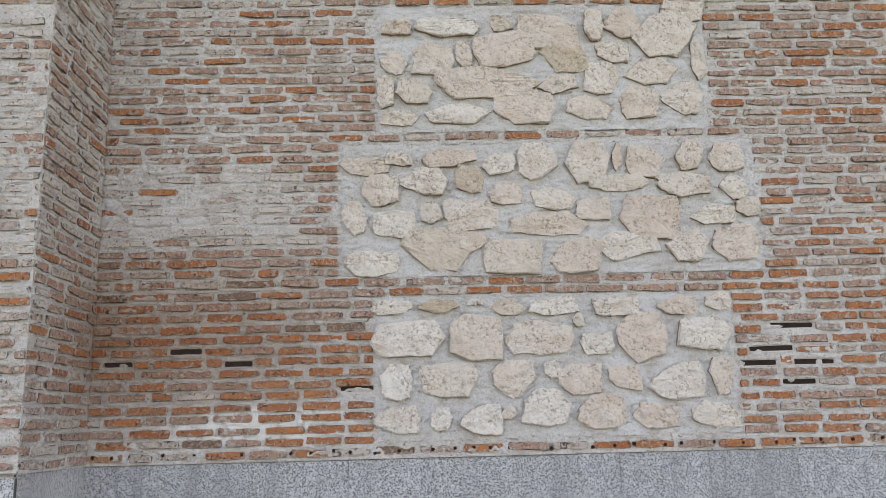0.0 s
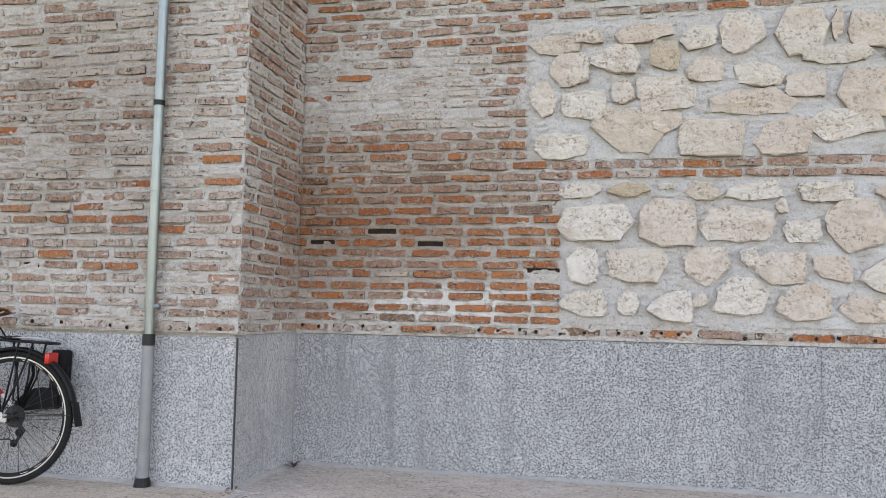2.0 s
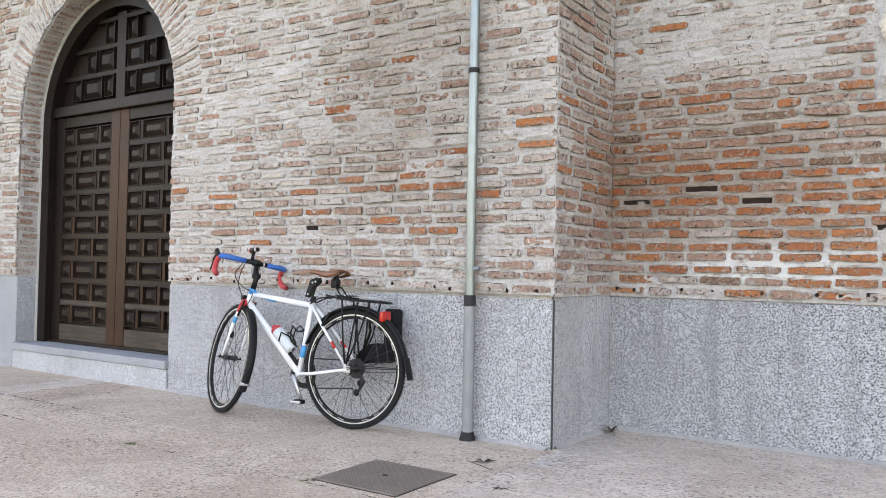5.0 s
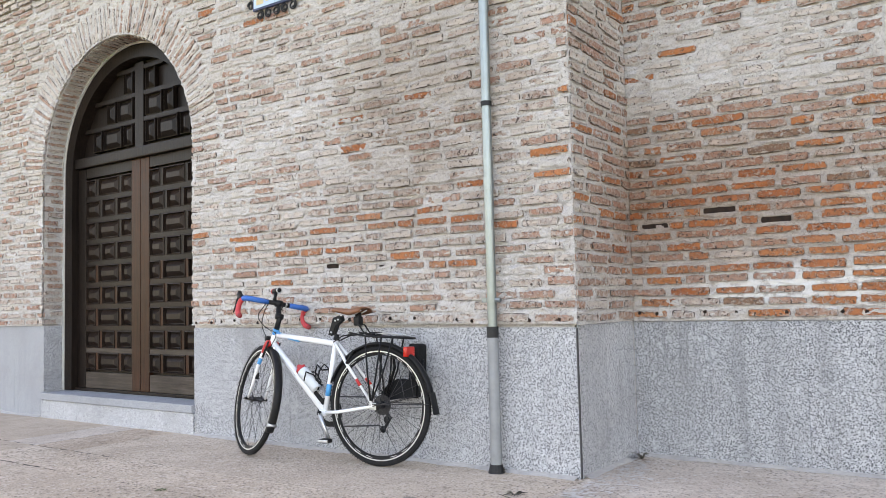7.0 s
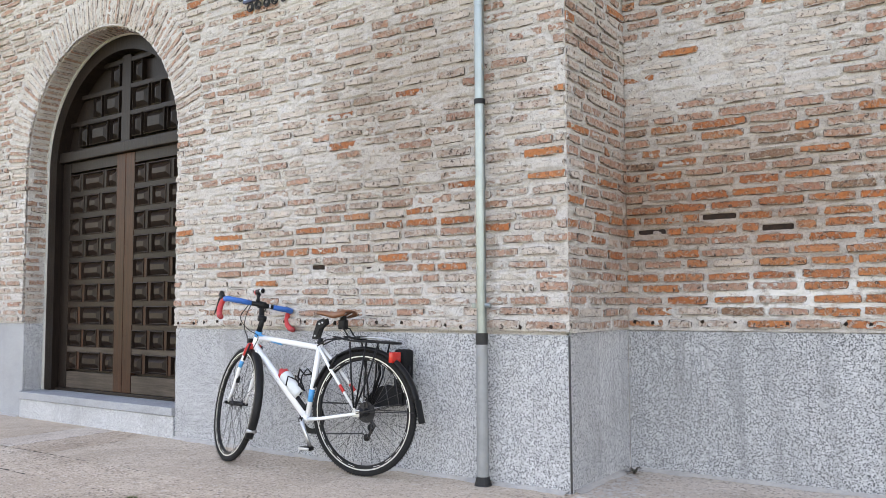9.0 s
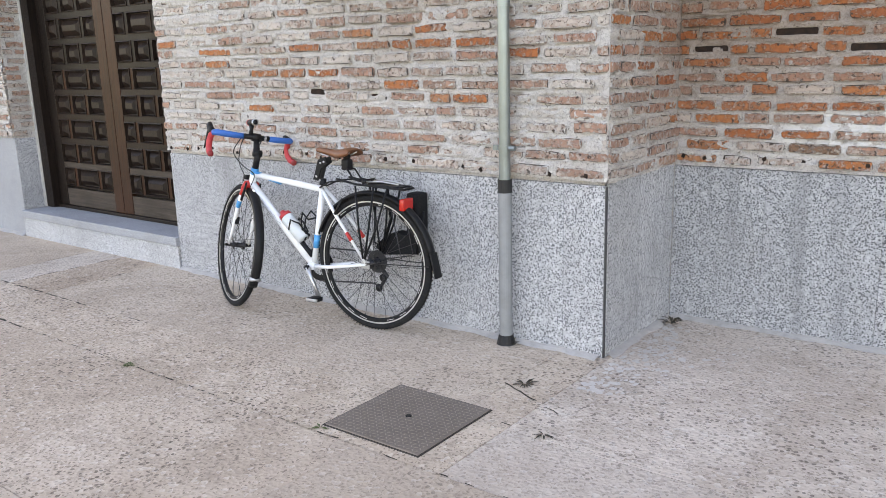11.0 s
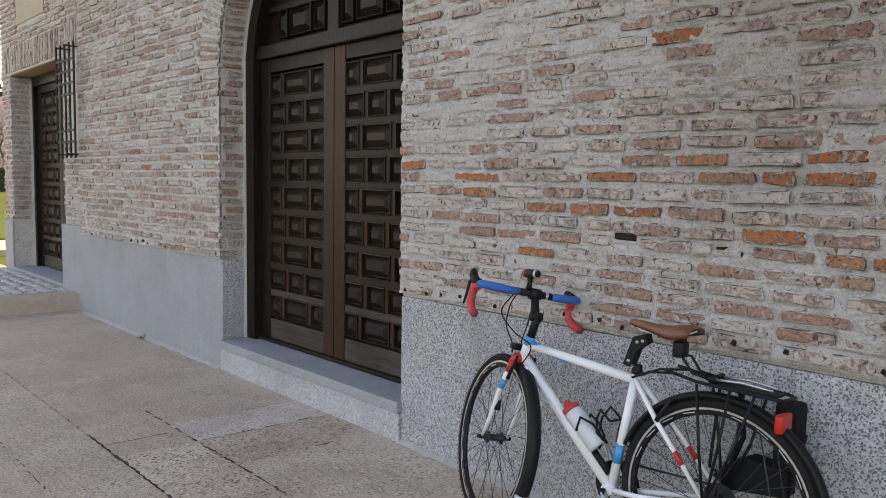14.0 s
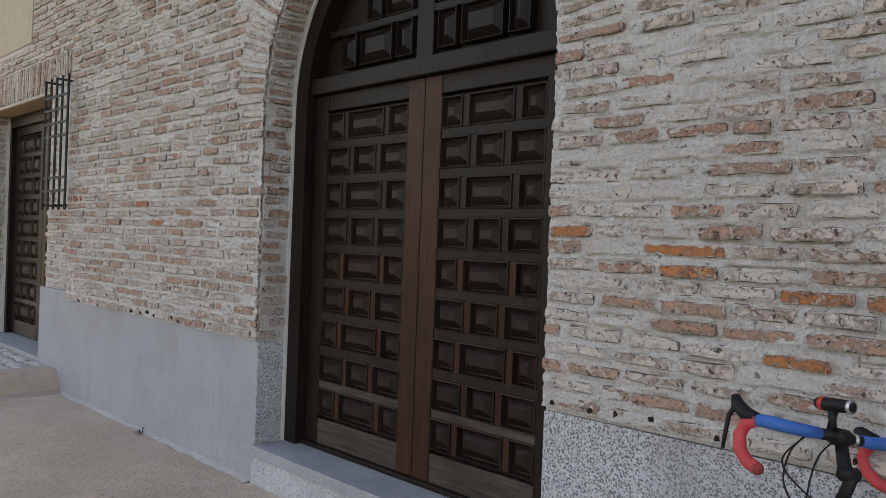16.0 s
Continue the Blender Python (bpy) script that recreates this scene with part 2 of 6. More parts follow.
def plain(name, color, rough=0.6, metal=0.0, grain=30, amount=0.25, relief=0.15, dist=0.003, dirt=(0.05, 0.045, 0.04), coat=0.0):
    m, t, b = nodes_of(name)
    p = place(t)
    n = noise_of(t, p, grain, 6, 0.65)
    w = noise_of(t, p, grain * 0.12, 4)
    c = mix(t, ramp(t, n, [(0.42, 0.0), (0.75, amount)]), color, dirt)
    c = mix(t, ramp(t, w, [(0.3, 0.0), (0.7, amount)]), c, tuple(min(1, v * 1.25) for v in color))
    t.links.new(c, b.inputs["Base Color"])
    b.inputs["Roughness"].default_value, b.inputs["Metallic"].default_value = rough, metal
    b.inputs["Coat Weight"].default_value = coat
    if relief:
        bump(t, b, n, relief, dist)
    return m


def nd_color(tree, where, scale):
    n = nd(tree, "TexNoise", Scale=scale, Detail=3.0)
    tree.links.new(where, n.inputs["Vector"])
    return n.outputs["Color"]


def pavement_material(name="washed_aggregate_concrete", warm=(1.0, 1.0, 1.0), flecks=1.0):
    m, t, b = nodes_of(name)
    p = place(t)

    def tone(*c):
        return tuple(v * w for v, w in zip(c, warm))

    warp = mix(t, 0.012, p, nd_color(t, p, 45.0), "ADD")
    vor = nd(t, "TexVoronoi", Scale=58.0, Randomness=1.0)
    t.links.new(warp, vor.inputs["Vector"])
    cell = nd(t, "SeparateColor")
    t.links.new(vor.outputs["Color"], cell.inputs[0])
    small = nd(t, "TexVoronoi", Scale=140.0, Randomness=1.0)
    t.links.new(warp, small.inputs["Vector"])
    grit = nd(t, "SeparateColor")
    t.links.new(small.outputs["Color"], grit.inputs[0])
    big = noise_of(t, p, 0.9, 6, 0.6)
    mid = noise_of(t, p, 5.0, 8, 0.7)
    blot = noise_of(t, p, 14, 8, 0.75, 0.4)
    c = mix(t, ramp(t, big, [(0.38, 0.0), (0.62, 1.0)]), tone(0.56, 0.455, 0.365), tone(0.69, 0.585, 0.485))
    c = mix(t, ramp(t, noise_of(t, p, 1.7, 7, 0.68, 0.5), [(0.45, 0.0), (0.60, 0.75)]), c, tone(0.45, 0.355, 0.275))
    c = mix(t, ramp(t, mid, [(0.50, 0.0), (0.66, 0.5)]), c, tone(0.42, 0.335, 0.265))
    c = mix(t, ramp(t, blot, [(0.53, 0.0), (0.64, 0.7)]), c, tone(0.33, 0.255, 0.195))
    c = mix(t, ramp(t, grit.outputs[0], [(0.0, 0.3), (0.5, 0.0)]), c, tone(0.46, 0.375, 0.30))
    c = mix(t, ramp(t, grit.outputs[1], [(0.88, 0.0), (0.90, 0.7 * flecks)]), c, tone(0.17, 0.125, 0.095))
    c = mix(t, ramp(t, cell.outputs[0], [(0.90, 0.0), (0.93, 0.5 * flecks)]), c, tone(0.74, 0.67, 0.59))
    zone = ramp(t, noise_of(t, p, 1.3, 5, 0.65), [(0.42, 0.12), (0.58, 1.0)])
    fleck = mix(t, 1.0, ramp(t, cell.outputs[1], [(0.76, 0.0), (0.78, 0.95 * flecks)]), ramp(t, vor.outputs["Distance"], [(0.40, 1.0), (0.48, 0.0)]), "MULTIPLY")
    c = mix(t, mix(t, 1.0, fleck, zone, "MULTIPLY"), c, tone(0.10, 0.072, 0.055))
    tint = chance(t)
    c = mix(t, ramp(t, tint, [(0.0, 0.0), (1.0, 0.45)]), c, tone(0.44, 0.365, 0.30))
    t.links.new(c, b.inputs["Base Color"])
    b.inputs["Roughness"].default_value = 0.9
    bump(t, b, mix(t, 0.5, vor.outputs["Distance"], mix(t, 0.5, mid, blot)), 0.55, 0.012)
    return m


def stone_material():
    m, t, b = nodes_of("pale_limestone")
    p = place(t)
    r = chance(t)
    c = ramp(t, r, [(0.0, (0.71, 0.615, 0.535)), (0.25, (0.79, 0.725, 0.655)), (0.5, (0.72, 0.605, 0.525)), (0.75, (0.82, 0.77, 0.71)), (0.93, (0.74, 0.66, 0.59)), (1.0, (0.60, 0.49, 0.37))])
    big = noise_of(t, p, 6, 6, 0.65)
    pits = noise_of(t, p, 48, 7, 0.75, 0.5)
    c = mix(t, ramp(t, big, [(0.52, 0.0), (0.74, 0.5)]), c, (0.56, 0.38, 0.26))
    c = mix(t, ramp(t, noise_of(t, p, 15, 5), [(0.5, 0.0), (0.75, 0.5)]), c, (0.50, 0.46, 0.41))
    rotten = ramp(t, noise_of(t, p, 8, 4), [(0.36, 0.0), (0.54, 1.0)])
    c = mix(t, mix(t, 1.0, ramp(t, pits, [(0.40, 0.75), (0.49, 0.0)]), rotten, "MULTIPLY"), c, (0.27, 0.195, 0.14))
    c = mix(t, ramp(t, noise_of(t, p, 140, 4, 0.7), [(0.56, 0.0), (0.70, 0.3)]), c, (0.38, 0.32, 0.26))
    t.links.new(c, b.inputs["Base Color"])
    b.inputs["Roughness"].default_value = 0.93
    bump(t, b, mix(t, 0.55, big, mix(t, 0.5, pits, noise_of(t, p, 26, 6, 0.7, 1.5))), 1.0, 0.045)
    return m


def wood_material(name, a, b_, along="Z"):
    m, t, b = nodes_of(name)
    p = place(t)
    mp = nd(t, "Mapping")
    mp.inputs["Scale"].default_value = (30, 30, 1.6) if along == "Z" else (1.6, 30, 30)
    t.links.new(p, mp.inputs["Vector"])
    g = noise_of(t, mp.outputs[0], 2.2, 8, 0.65, 0.5)
    wear = noise_of(t, p, 2.0, 5)
    c = mix(t, ramp(t, g, [(0.3, 0.0), (0.7, 1.0)]), a, b_)
    c = mix(t, ramp(t, wear, [(0.45, 0.0), (0.75, 0.6)]), c, tuple(v * 0.5 for v in a))
    t.links.new(c, b.inputs["Base Color"])
    t.links.new(ramp(t, g, [(0.2, 0.30), (0.8, 0.52)]), b.inputs["Roughness"])
    b.inputs["Specular IOR Level"].default_value = 0.17
    bump(t, b, g, 0.5, 0.003)
    return m


STONE = stone_material()
PAVE = pavement_material(warm=(1.01, 0.985, 0.95))
PAVE_GREY = pavement_material("pale_grey_concrete", (1.07, 1.09, 1.12), 0.8)
PAVE_SMOOTH = pavement_material("trowelled_tan_concrete", (0.97, 0.93, 0.88), 0.5)
PAVE_DARK = pavement_material("dark_damp_concrete", (0.92, 0.86, 0.80))
WOOD = wood_material("dark_stained_wood", (0.0065, 0.0045, 0.004), (0.026, 0.017, 0.013))
WOOD_WORN_LIFTED = wood_material("weathered_lightened_wood", (0.009, 0.006, 0.005), (0.044, 0.027, 0.020))
WOOD_RED = wood_material("worn_reddish_wood", (0.018, 0.008, 0.005), (0.085, 0.033, 0.018))
WOOD_PALE = wood_material("sun_bleached_wood", (0.030, 0.022, 0.017), (0.115, 0.09, 0.075), "X")
IRON = plain("black_iron", (0.020, 0.020, 0.022), 0.55, 0.6)
ZINC = plain("galvanised_steel", (0.25, 0.285, 0.285), 0.36, 0.75, 10, 0.45, 0.08, 0.003, (0.12, 0.13, 0.13))
PIPE_GREY = plain("dull_grey_pipe", (0.26, 0.27, 0.28), 0.55, 0.3, 14, 0.3, 0.05)
PLASTER = plain("white_casing_plaster", (0.55, 0.53, 0.50), 0.85)
RUST_STEEL = plain("brown_chequer_steel", (0.25, 0.205, 0.17), 0.6, 0.3, 60, 0.4, 0.2)
CREAM = plain("cream_render", (0.44, 0.37, 0.29), 0.9, 0, 12, 0.3, 0.4, 0.004)


# ---------------------------------------------------------------- mesh helpers
def part(name, bm, material, parent=None, label="", smooth=False):
    me = bpy.data.meshes.new(name)
    bmesh.ops.recalc_face_normals(bm, faces=bm.faces[:])
    if smooth:
        for f in bm.faces:
            f.smooth = True
    bm.to_mesh(me)
    bm.free()
    for mt in (material if isinstance(material, (list, tuple)) else [material]):
        me.materials.append(mt)
    ob = new(name, me)
    if parent is not None:
        ob.parent = parent
    if label:
        ob["label"] = label
    return ob


def box(bm, x0, x1, y0, y1, z0, z1, bevel=0.0):
    r = bmesh.ops.create_cube(bm, size=1.0, matrix=Matrix.Translation(((x0 + x1) / 2, (y0 + y1) / 2, (z0 + z1) / 2)) @ Matrix.Diagonal((x1 - x0, y1 - y0, z1 - z0, 1)))
    if bevel:
        edges = list({e for v in r["verts"] for e in v.link_edges})
        bmesh.ops.bevel(bm, geom=edges, offset=bevel, segments=2, affect="EDGES", profile=0.6)
    return bm


def prism(bm, outline, y0, y1):
    """A wall outline in x and z, given thickness from y0 to y1."""
    a = [bm.verts.new((x, y0, z)) for x, z in outline]
    b = [bm.verts.new((x, y1, z)) for x, z in outline]
    bm.faces.new(a)
    bm.faces.new(b[::-1])
    n = len(outline)
    for i in range(n):
        bm.faces.new((a[i], b[i], b[(i + 1) % n], a[(i + 1) % n]))
    return bm


def tube(bm, points, radius, sides=10, closed=False, caps=True, flat=1.0):
    """A tube along points; radius may be one value or one for each point."""
    pts = [Vector(p) for p in points]
    n = len(pts)
    rad = radius if isinstance(radius, (list, tuple)) else [radius] * n
    rings, side = [], None
    for i, p in enumerate(pts):
        if closed:
            d = pts[(i + 1) % n] - pts[i - 1]
        else:
            d = pts[min(i + 1, n - 1)] - pts[max(i - 1, 0)]
        d.normalize()
        if side is None:
            side = d.orthogonal().normalized() if abs(d.y) > 0.95 else d.cross(Vector((0, 1, 0))).normalized()
        side = (side - d * side.dot(d)).normalized()
        other = d.cross(side)
        rings.append([bm.verts.new(p + (side * math.cos(a) * flat + other * math.sin(a)) * rad[i]) for a in (2 * math.pi * k / sides for k in range(sides))])
    for i in range(n if closed else n - 1):
        a, b = rings[i], rings[(i + 1) % n]
        for k in range(sides):
            bm.faces.new((a[k], a[(k + 1) % sides], b[(k + 1) % sides], b[k]))
    if caps and not closed:
        bm.faces.new(rings[0][::-1])
        bm.faces.new(rings[-1])
    return bm


def eased(points, n=6):
    """A smooth curve through points, with n steps between each two."""
    pts = [Vector(p) for p in points]
    pts = [pts[0] * 2 - pts[1]] + pts + [pts[-1] * 2 - pts[-2]]
    out = []
    for a, b, c, d in zip(pts, pts[1:], pts[2:], pts[3:]):
        for k in range(n):
            t = k / n
            out.append((b * 2 + (c - a) * t + (a * 2 - b * 5 + c * 4 - d) * t * t + (b * 3 - a - c * 3 + d) * t ** 3) * 0.5)
    return out + [pts[-2]]


def arc(cx, cy, r, a0, a1, n):
    return [(cx + r * math.cos(radians(a0 + (a1 - a0) * i / n)), cy + r * math.sin(radians(a0 + (a1 - a0) * i / n))) for i in range(n + 1)]


# ---------------------------------------------------------------- the plan, in metres
PLINTH = 0.79                       # top of the granite base
TOP = 6.6                           # top of the walls
REC = 0.752                         # depth of the recessed bay
DL, DR = -5.17, -3.085              # church door opening
DC, DRAD, SPRING = (DL + DR) / 2, (DR - DL) / 2, 2.13
STEP = 0.215
RIMR = 0.30                         # depth of the ring of arch bricks
BEND = -8.27                        # end of the facade's thicker brickwork
END = -11.55                        # corner of the building
FAR = 0.05                          # face of the far stretch of wall
D2L, D2R, D2TOP = -11.15, -8.98, 2.62

# ---------------------------------------------------------------- ground
ground_mat = plain("short_grass", (0.085, 0.112, 0.015), 0.95, 0, 3.0, 0.5, 0.6, 0.03, (0.035, 0.05, 0.008))
bm = bmesh.new()
bmesh.ops.create_grid(bm, x_segments=40, y_segments=40, size=900)
ground_mat.node_tree.nodes["Principled BSDF"].inputs["Specular IOR Level"].default_value = 0.05
tagged(part("ground", bm, ground_mat), "wide mown green lawn around the building", "lawn", kind="structure").location.z = -0.09

# ---------------------------------------------------------------- walls
def structure(ob, label, category):
    return tagged(ob, label, category, kind="structure")


arch = [(DC - DRAD * math.cos(radians(a)), SPRING + DRAD * math.sin(radians(a))) for a in range(0, 181, 5)]
bm = prism(bmesh.new(), [(BEND, -0.3), (DL, -0.3), (DL, SPRING)] + arch[1:-1] + [(DR, SPRING), (DR, -0.3), (-0.02, -0.3), (-0.02, TOP), (BEND, TOP)], 0.02, 0.6)
wall_front = structure(part("wall_front", bm, MORTAR), "old facade wall of thin handmade bricks in smeared lime mortar", "brick wall")
bm = prism(bmesh.new(), [(BEND, PLINTH + 0.005), (DL, PLINTH + 0.005), (DL, SPRING)] + arch[1:-1] + [(DR, SPRING), (DR, PLINTH - 0.015), (-0.006, PLINTH - 0.0), (-0.006, TOP), (BEND, TOP)], 0.006, 0.0198)
part("mortar_bed", bm, MORTAR, wall_front)
bm = box(bmesh.new(), -0.4, -0.0, 0.6, REC + 0.4, -0.3, TOP)
box(bm, -0.4, -0.02, 0.0205, 0.6, -0.3, TOP)
wall_return = structure(part("wall_return", bm, MORTAR), "narrow return wall of thin bricks beside the recessed bay", "brick wall")
part("mortar_bed", box(bmesh.new(), -0.0195, -0.0055, 0.0072, REC, PLINTH - 0.005, TOP), MORTAR, wall_return)
wall_bay = structure(part("wall_bay", box(bmesh.new(), 0.0, 12.0, REC + 0.02, REC + 0.5, -0.3, TOP), MORTAR), "recessed wall of thin bricks around panels of pale rubble stone", "brick wall")
part("mortar_bed", box(bmesh.new(), -0.004, 12.0, REC + 0.010, REC + 0.0198, PLINTH - 0.01, TOP), MORTAR, wall_bay)

bm = prism(bmesh.new(), [(END, -0.3), (D2L, -0.3), (D2L, D2TOP), (D2R, D2TOP), (D2R, -0.3), (-8.78, -0.3), (-8.78, 1.62), (-8.36, 1.62), (-8.36, 2.62), (-8.78, 2.62), (-8.78, TOP), (END, TOP)], FAR, 0.55)
box(bm, -8.78, BEND, FAR, 0.55, -0.3, 1.62)
box(bm, -8.36, BEND, FAR, 0.55, 1.62, 2.62)
box(bm, -8.78, BEND, FAR, 0.55, 2.62, TOP)
wall_far = structure(part("wall_far", bm, MORTAR), "far stretch of brick wall with a door and a barred window", "brick wall")
# plain walls close the building behind
bm = box(bmesh.new(), END, END + 0.5, 0.55, 9.0, -0.3, TOP)
box(bm, END, 12.0, 9.0, 9.4, -0.3, TOP)
box(bm, 11.6, 12.0, REC + 0.5, 9.0, -0.3, TOP)
structure(part("wall_back", bm, MORTAR), "plain outer walls of the old building", "wall")
structure(part("roof", box(bmesh.new(), END - 0.3, 12.2, -0.25, 9.6, TOP, TOP + 0.25), plain("roof_tile_clay", (0.33, 0.16, 0.09))), "shallow clay roof over the building", "roof")

# ---------------------------------------------------------------- thin bricks
rng = random.Random(7)
RING = 10
BASE = [(-1, -0.55), (-0.94, -1), (0.0, -1), (0.94, -1), (1, -0.55), (1, 0.55), (0.94, 1), (0.0, 1), (-0.94, 1), (-1, 0.55)]


def brick_shape(seed):
    """A worn brick, one unit long and high, with chipped corners and a rounded face raised towards -y."""
    g = random.Random(seed)
    ring = [(x / 2 + g.uniform(-0.014, 0.014), z / 2 + g.uniform(-0.055, 0.055)) for x, z in BASE]
    if g.random() < 0.5:
        k = g.choice((1, 3, 6, 8))
        ring[k] = (ring[k][0] * g.uniform(0.86, 0.95), ring[k][1] * g.uniform(0.62, 0.85))
    proud = -g.uniform(0.0085, 0.0165)
    slope = (g.uniform(-0.004, 0.004), g.uniform(-0.003, 0.003))
    verts = [(x, 0.014, z) for x, z in ring]
    verts += [(x, proud * 0.72 + slope[0] * x + slope[1] * z, z) for x, z in ring]
    verts += [(x * 0.962, proud + slope[0] * x + slope[1] * z + g.uniform(-0.0012, 0.0012), z * 0.80) for x, z in ring]
    verts.append((g.uniform(-0.1, 0.1), proud + g.uniform(-0.0015, 0.001), 0))
    faces = []
    for i in range(RING):
        j = (i + 1) % RING
        faces.append((i, j, RING + j, RING + i))
        faces.append((RING + i, RING + j, 2 * RING + j, 2 * RING + i))
        faces.append((2 * RING + i, 2 * RING + j, 3 * RING))
    return verts, faces


SHAPES = [brick_shape(s) for s in range(14)]


def edge_uv(v, f):
    """For each corner of each face: how far it lies from the brick's ends and beds, in metres."""
    def far(k):
        if k < RING:
            return (0.03, 0.03)
        if k == 3 * RING:
            return (0.1, 0.021)
        x, z = BASE[k % RING]
        q, r = (1.0, 1.0) if k < 2 * RING else (0.94, 0.72)
        return ((1 - abs(x) * q) * 0.1, (1 - abs(z) * r) * 0.021)

    return [c for q in f for k in q for c in far(k)]


UVS = [edge_uv(v, f) for v, f in SHAPES]
KINDS = list(BRICK)
brick_meshes = {}
for kind in KINDS:
    for i, (v, f) in enumerate(SHAPES):
        me = bpy.data.meshes.new("brick")
        me.from_pydata(v, [], f)
        me.materials.append(BRICK[kind])
        me.uv_layers.new(name="edge").data.foreach_set("uv", UVS[i])
        brick_meshes[kind, i] = me


def lattice(g, nu, nz, su, sz):
    """Smooth random values from 0 to 1 on a grid of nu by nz, in lumps of su by sz cells."""
    lump = g.random((int(nu / su) + 3, int(nz / sz) + 3))
    u, z = np.arange(nu) / su, np.arange(nz) / sz
    i, j = u.astype(int), z.astype(int)
    fu, fz = (u - i)[:, None], (z - j)[None, :]
    fu, fz = fu * fu * (3 - 2 * fu), fz * fz * (3 - 2 * fz)
    a, b = lump[i][:, j], lump[i + 1][:, j]
    c, d = lump[i][:, j + 1], lump[i + 1][:, j + 1]
    return (a * (1 - fu) + b * fu) * (1 - fz) + (c * (1 - fu) + d * fu) * fz


CELL_U, CELL_Z = 0.0115, 0.0062
COVER = {"orange": 0.30, "red": 0.46, "pink": 0.62, "washed": 0.9, "brown": 0.15}


def mortar_relief(parent, at, u0, u1, z0, z1, bricks, seed, smear, opening=None, panels=(), lip=True, material=None, lift=0.0):
    """The mortar between and over the bricks as a real uneven surface: lumpy joints, open grooves under the bricks and smears across their faces."""
    g = np.random.default_rng(seed)
    nu, nz = int((u1 - u0) / CELL_U) + 1, int((z1 - z0) / CELL_Z) + 1
    du, dz = (u1 - u0) / (nu - 1), (z1 - z0) / (nz - 1)
    us, zs = u0 + np.arange(nu) * du, z0 + np.arange(nz) * dz
    fine = lattice(g, nu, nz, 2.0, 2.6)
    mid = lattice(g, nu, nz, 5.0, 5.5)
    broad = lattice(g, nu, nz, 24, 38)
    level = smear(us[:, None], zs[None, :])
    high = 0.0015 + lift + (mid - 0.5) * 0.014 + (fine - 0.5) * 0.012 + (broad - 0.5) * 0.006 + level * 0.006
    rag = lattice(g, nu, nz, 6.5, 3.0) * 0.6 + lattice(g, nu, nz, 2.5, 2.0) * 0.4
    for c, z, ln, h, kind in bricks:
        i0, i1 = max(0, int((c - ln / 2 - u0) / du)), min(nu, int((c + ln / 2 - u0) / du) + 2)
        j0, j1 = max(0, int((z - h / 2 - z0) / dz)), min(nz, int((z + h / 2 - z0) / dz) + 2)
        if i1 - i0 < 2 or j1 - j0 < 2:
            continue
        if kind == "hole":
            high[i0:i1, j0:j1] = np.where(mid[i0:i1, j0:j1] > 0.24, -0.0132, 0.004)
            continue
        share = COVER[kind] * (0.45 + 0.8 * g.random()) * (0.55 + 0.75 * level[min(i0, level.shape[0] - 1), min(j0, level.shape[1] - 1)])
        if g.random() < 0.9:
            zone = rag[i0:i1, j0:j1]
            over = np.clip((share - 0.12 - zone) * 9.0, 0, 1)
            high[i0:i1, j0:j1] = high[i0:i1, j0:j1] * (1 - over) + over * (0.0125 + (zone - 0.5) * 0.006 + (fine[i0:i1, j0:j1] - 0.5) * 0.004)
        for edge, odds in ((j0, 0.78), (j1 - 1, 0.3)):
            if g.random() < odds and 1 <= edge < nz - 1:
                a, b = i0 + int(g.integers(0, 5)), i1 - int(g.integers(0, 7))
                if b - a > 2:
                    cut = np.clip((mid[a:b, edge] - 0.30) * 4, 0, 1) * g.uniform(0.007, 0.015)
                    high[a:b, edge] -= cut
                    high[a:b, edge - 1] -= cut * 0.5
    eu = np.minimum(np.arange(nu), np.arange(nu)[::-1]) / 3.0
    high *= np.clip(eu, 0, 1)[:, None]
    ez = np.clip(np.arange(nz)[::-1] / 6.0, 0, 1)[None, :]
    high = high * ez - 0.014 * (1 - ez) * (1 if lip else 0)
    uu, zz = np.repeat(us[:, None], nz, 1), np.repeat(zs[None, :], nu, 0)
    cu, cz = us[:-1, None] + du / 2, zs[None, :-1] + dz / 2
    keep = np.ones((nu - 1, nz - 1), bool)
    if opening:
        xl, xr, spring = opening
        mx, r = (xl + xr) / 2, (xr - xl) / 2
        inside = np.where(cz < spring, (cu > xl) & (cu < xr), np.hypot(cu - mx, cz - spring) < r)
        keep &= ~inside
        far = np.hypot(uu - mx, zz - spring)
        high_in = (zz >= spring) & (far < r)
        k = np.where(high_in, r / np.maximum(far, 1e-6), 1.0)
        uu, zz = np.where(high_in, mx + (uu - mx) * k, uu), np.where(high_in, spring + (zz - spring) * k, zz)
        low_in = (zz < spring) & (uu > xl) & (uu < xr)
        uu = np.where(low_in, np.where(uu < mx, xl, xr), uu)
    for xa, xb, za, zb in panels:
        keep &= ~((cu > xa + 0.01) & (cu < xb - 0.01) & (cz > za + 0.01) & (cz < zb - 0.01))
    m = np.array(at)
    co = np.stack([uu, -high, zz], -1).reshape(-1, 3) @ m[:3, :3].T + m[:3, 3]
    ii, jj = np.nonzero(keep)
    k = ii * nz + jj
    quads = np.stack([k, k + nz, k + nz + 1, k + 1], -1)
    used, quads = np.unique(quads, return_inverse=True)
    me = bpy.data.meshes.new("mortar_joints")
    me.vertices.add(len(used))
    me.vertices.foreach_set("co", co[used].astype(np.float32).ravel())
    n = len(ii)
    me.loops.add(n * 4)
    me.loops.foreach_set("vertex_index", quads.astype(np.int32).ravel())
    me.polygons.add(n)
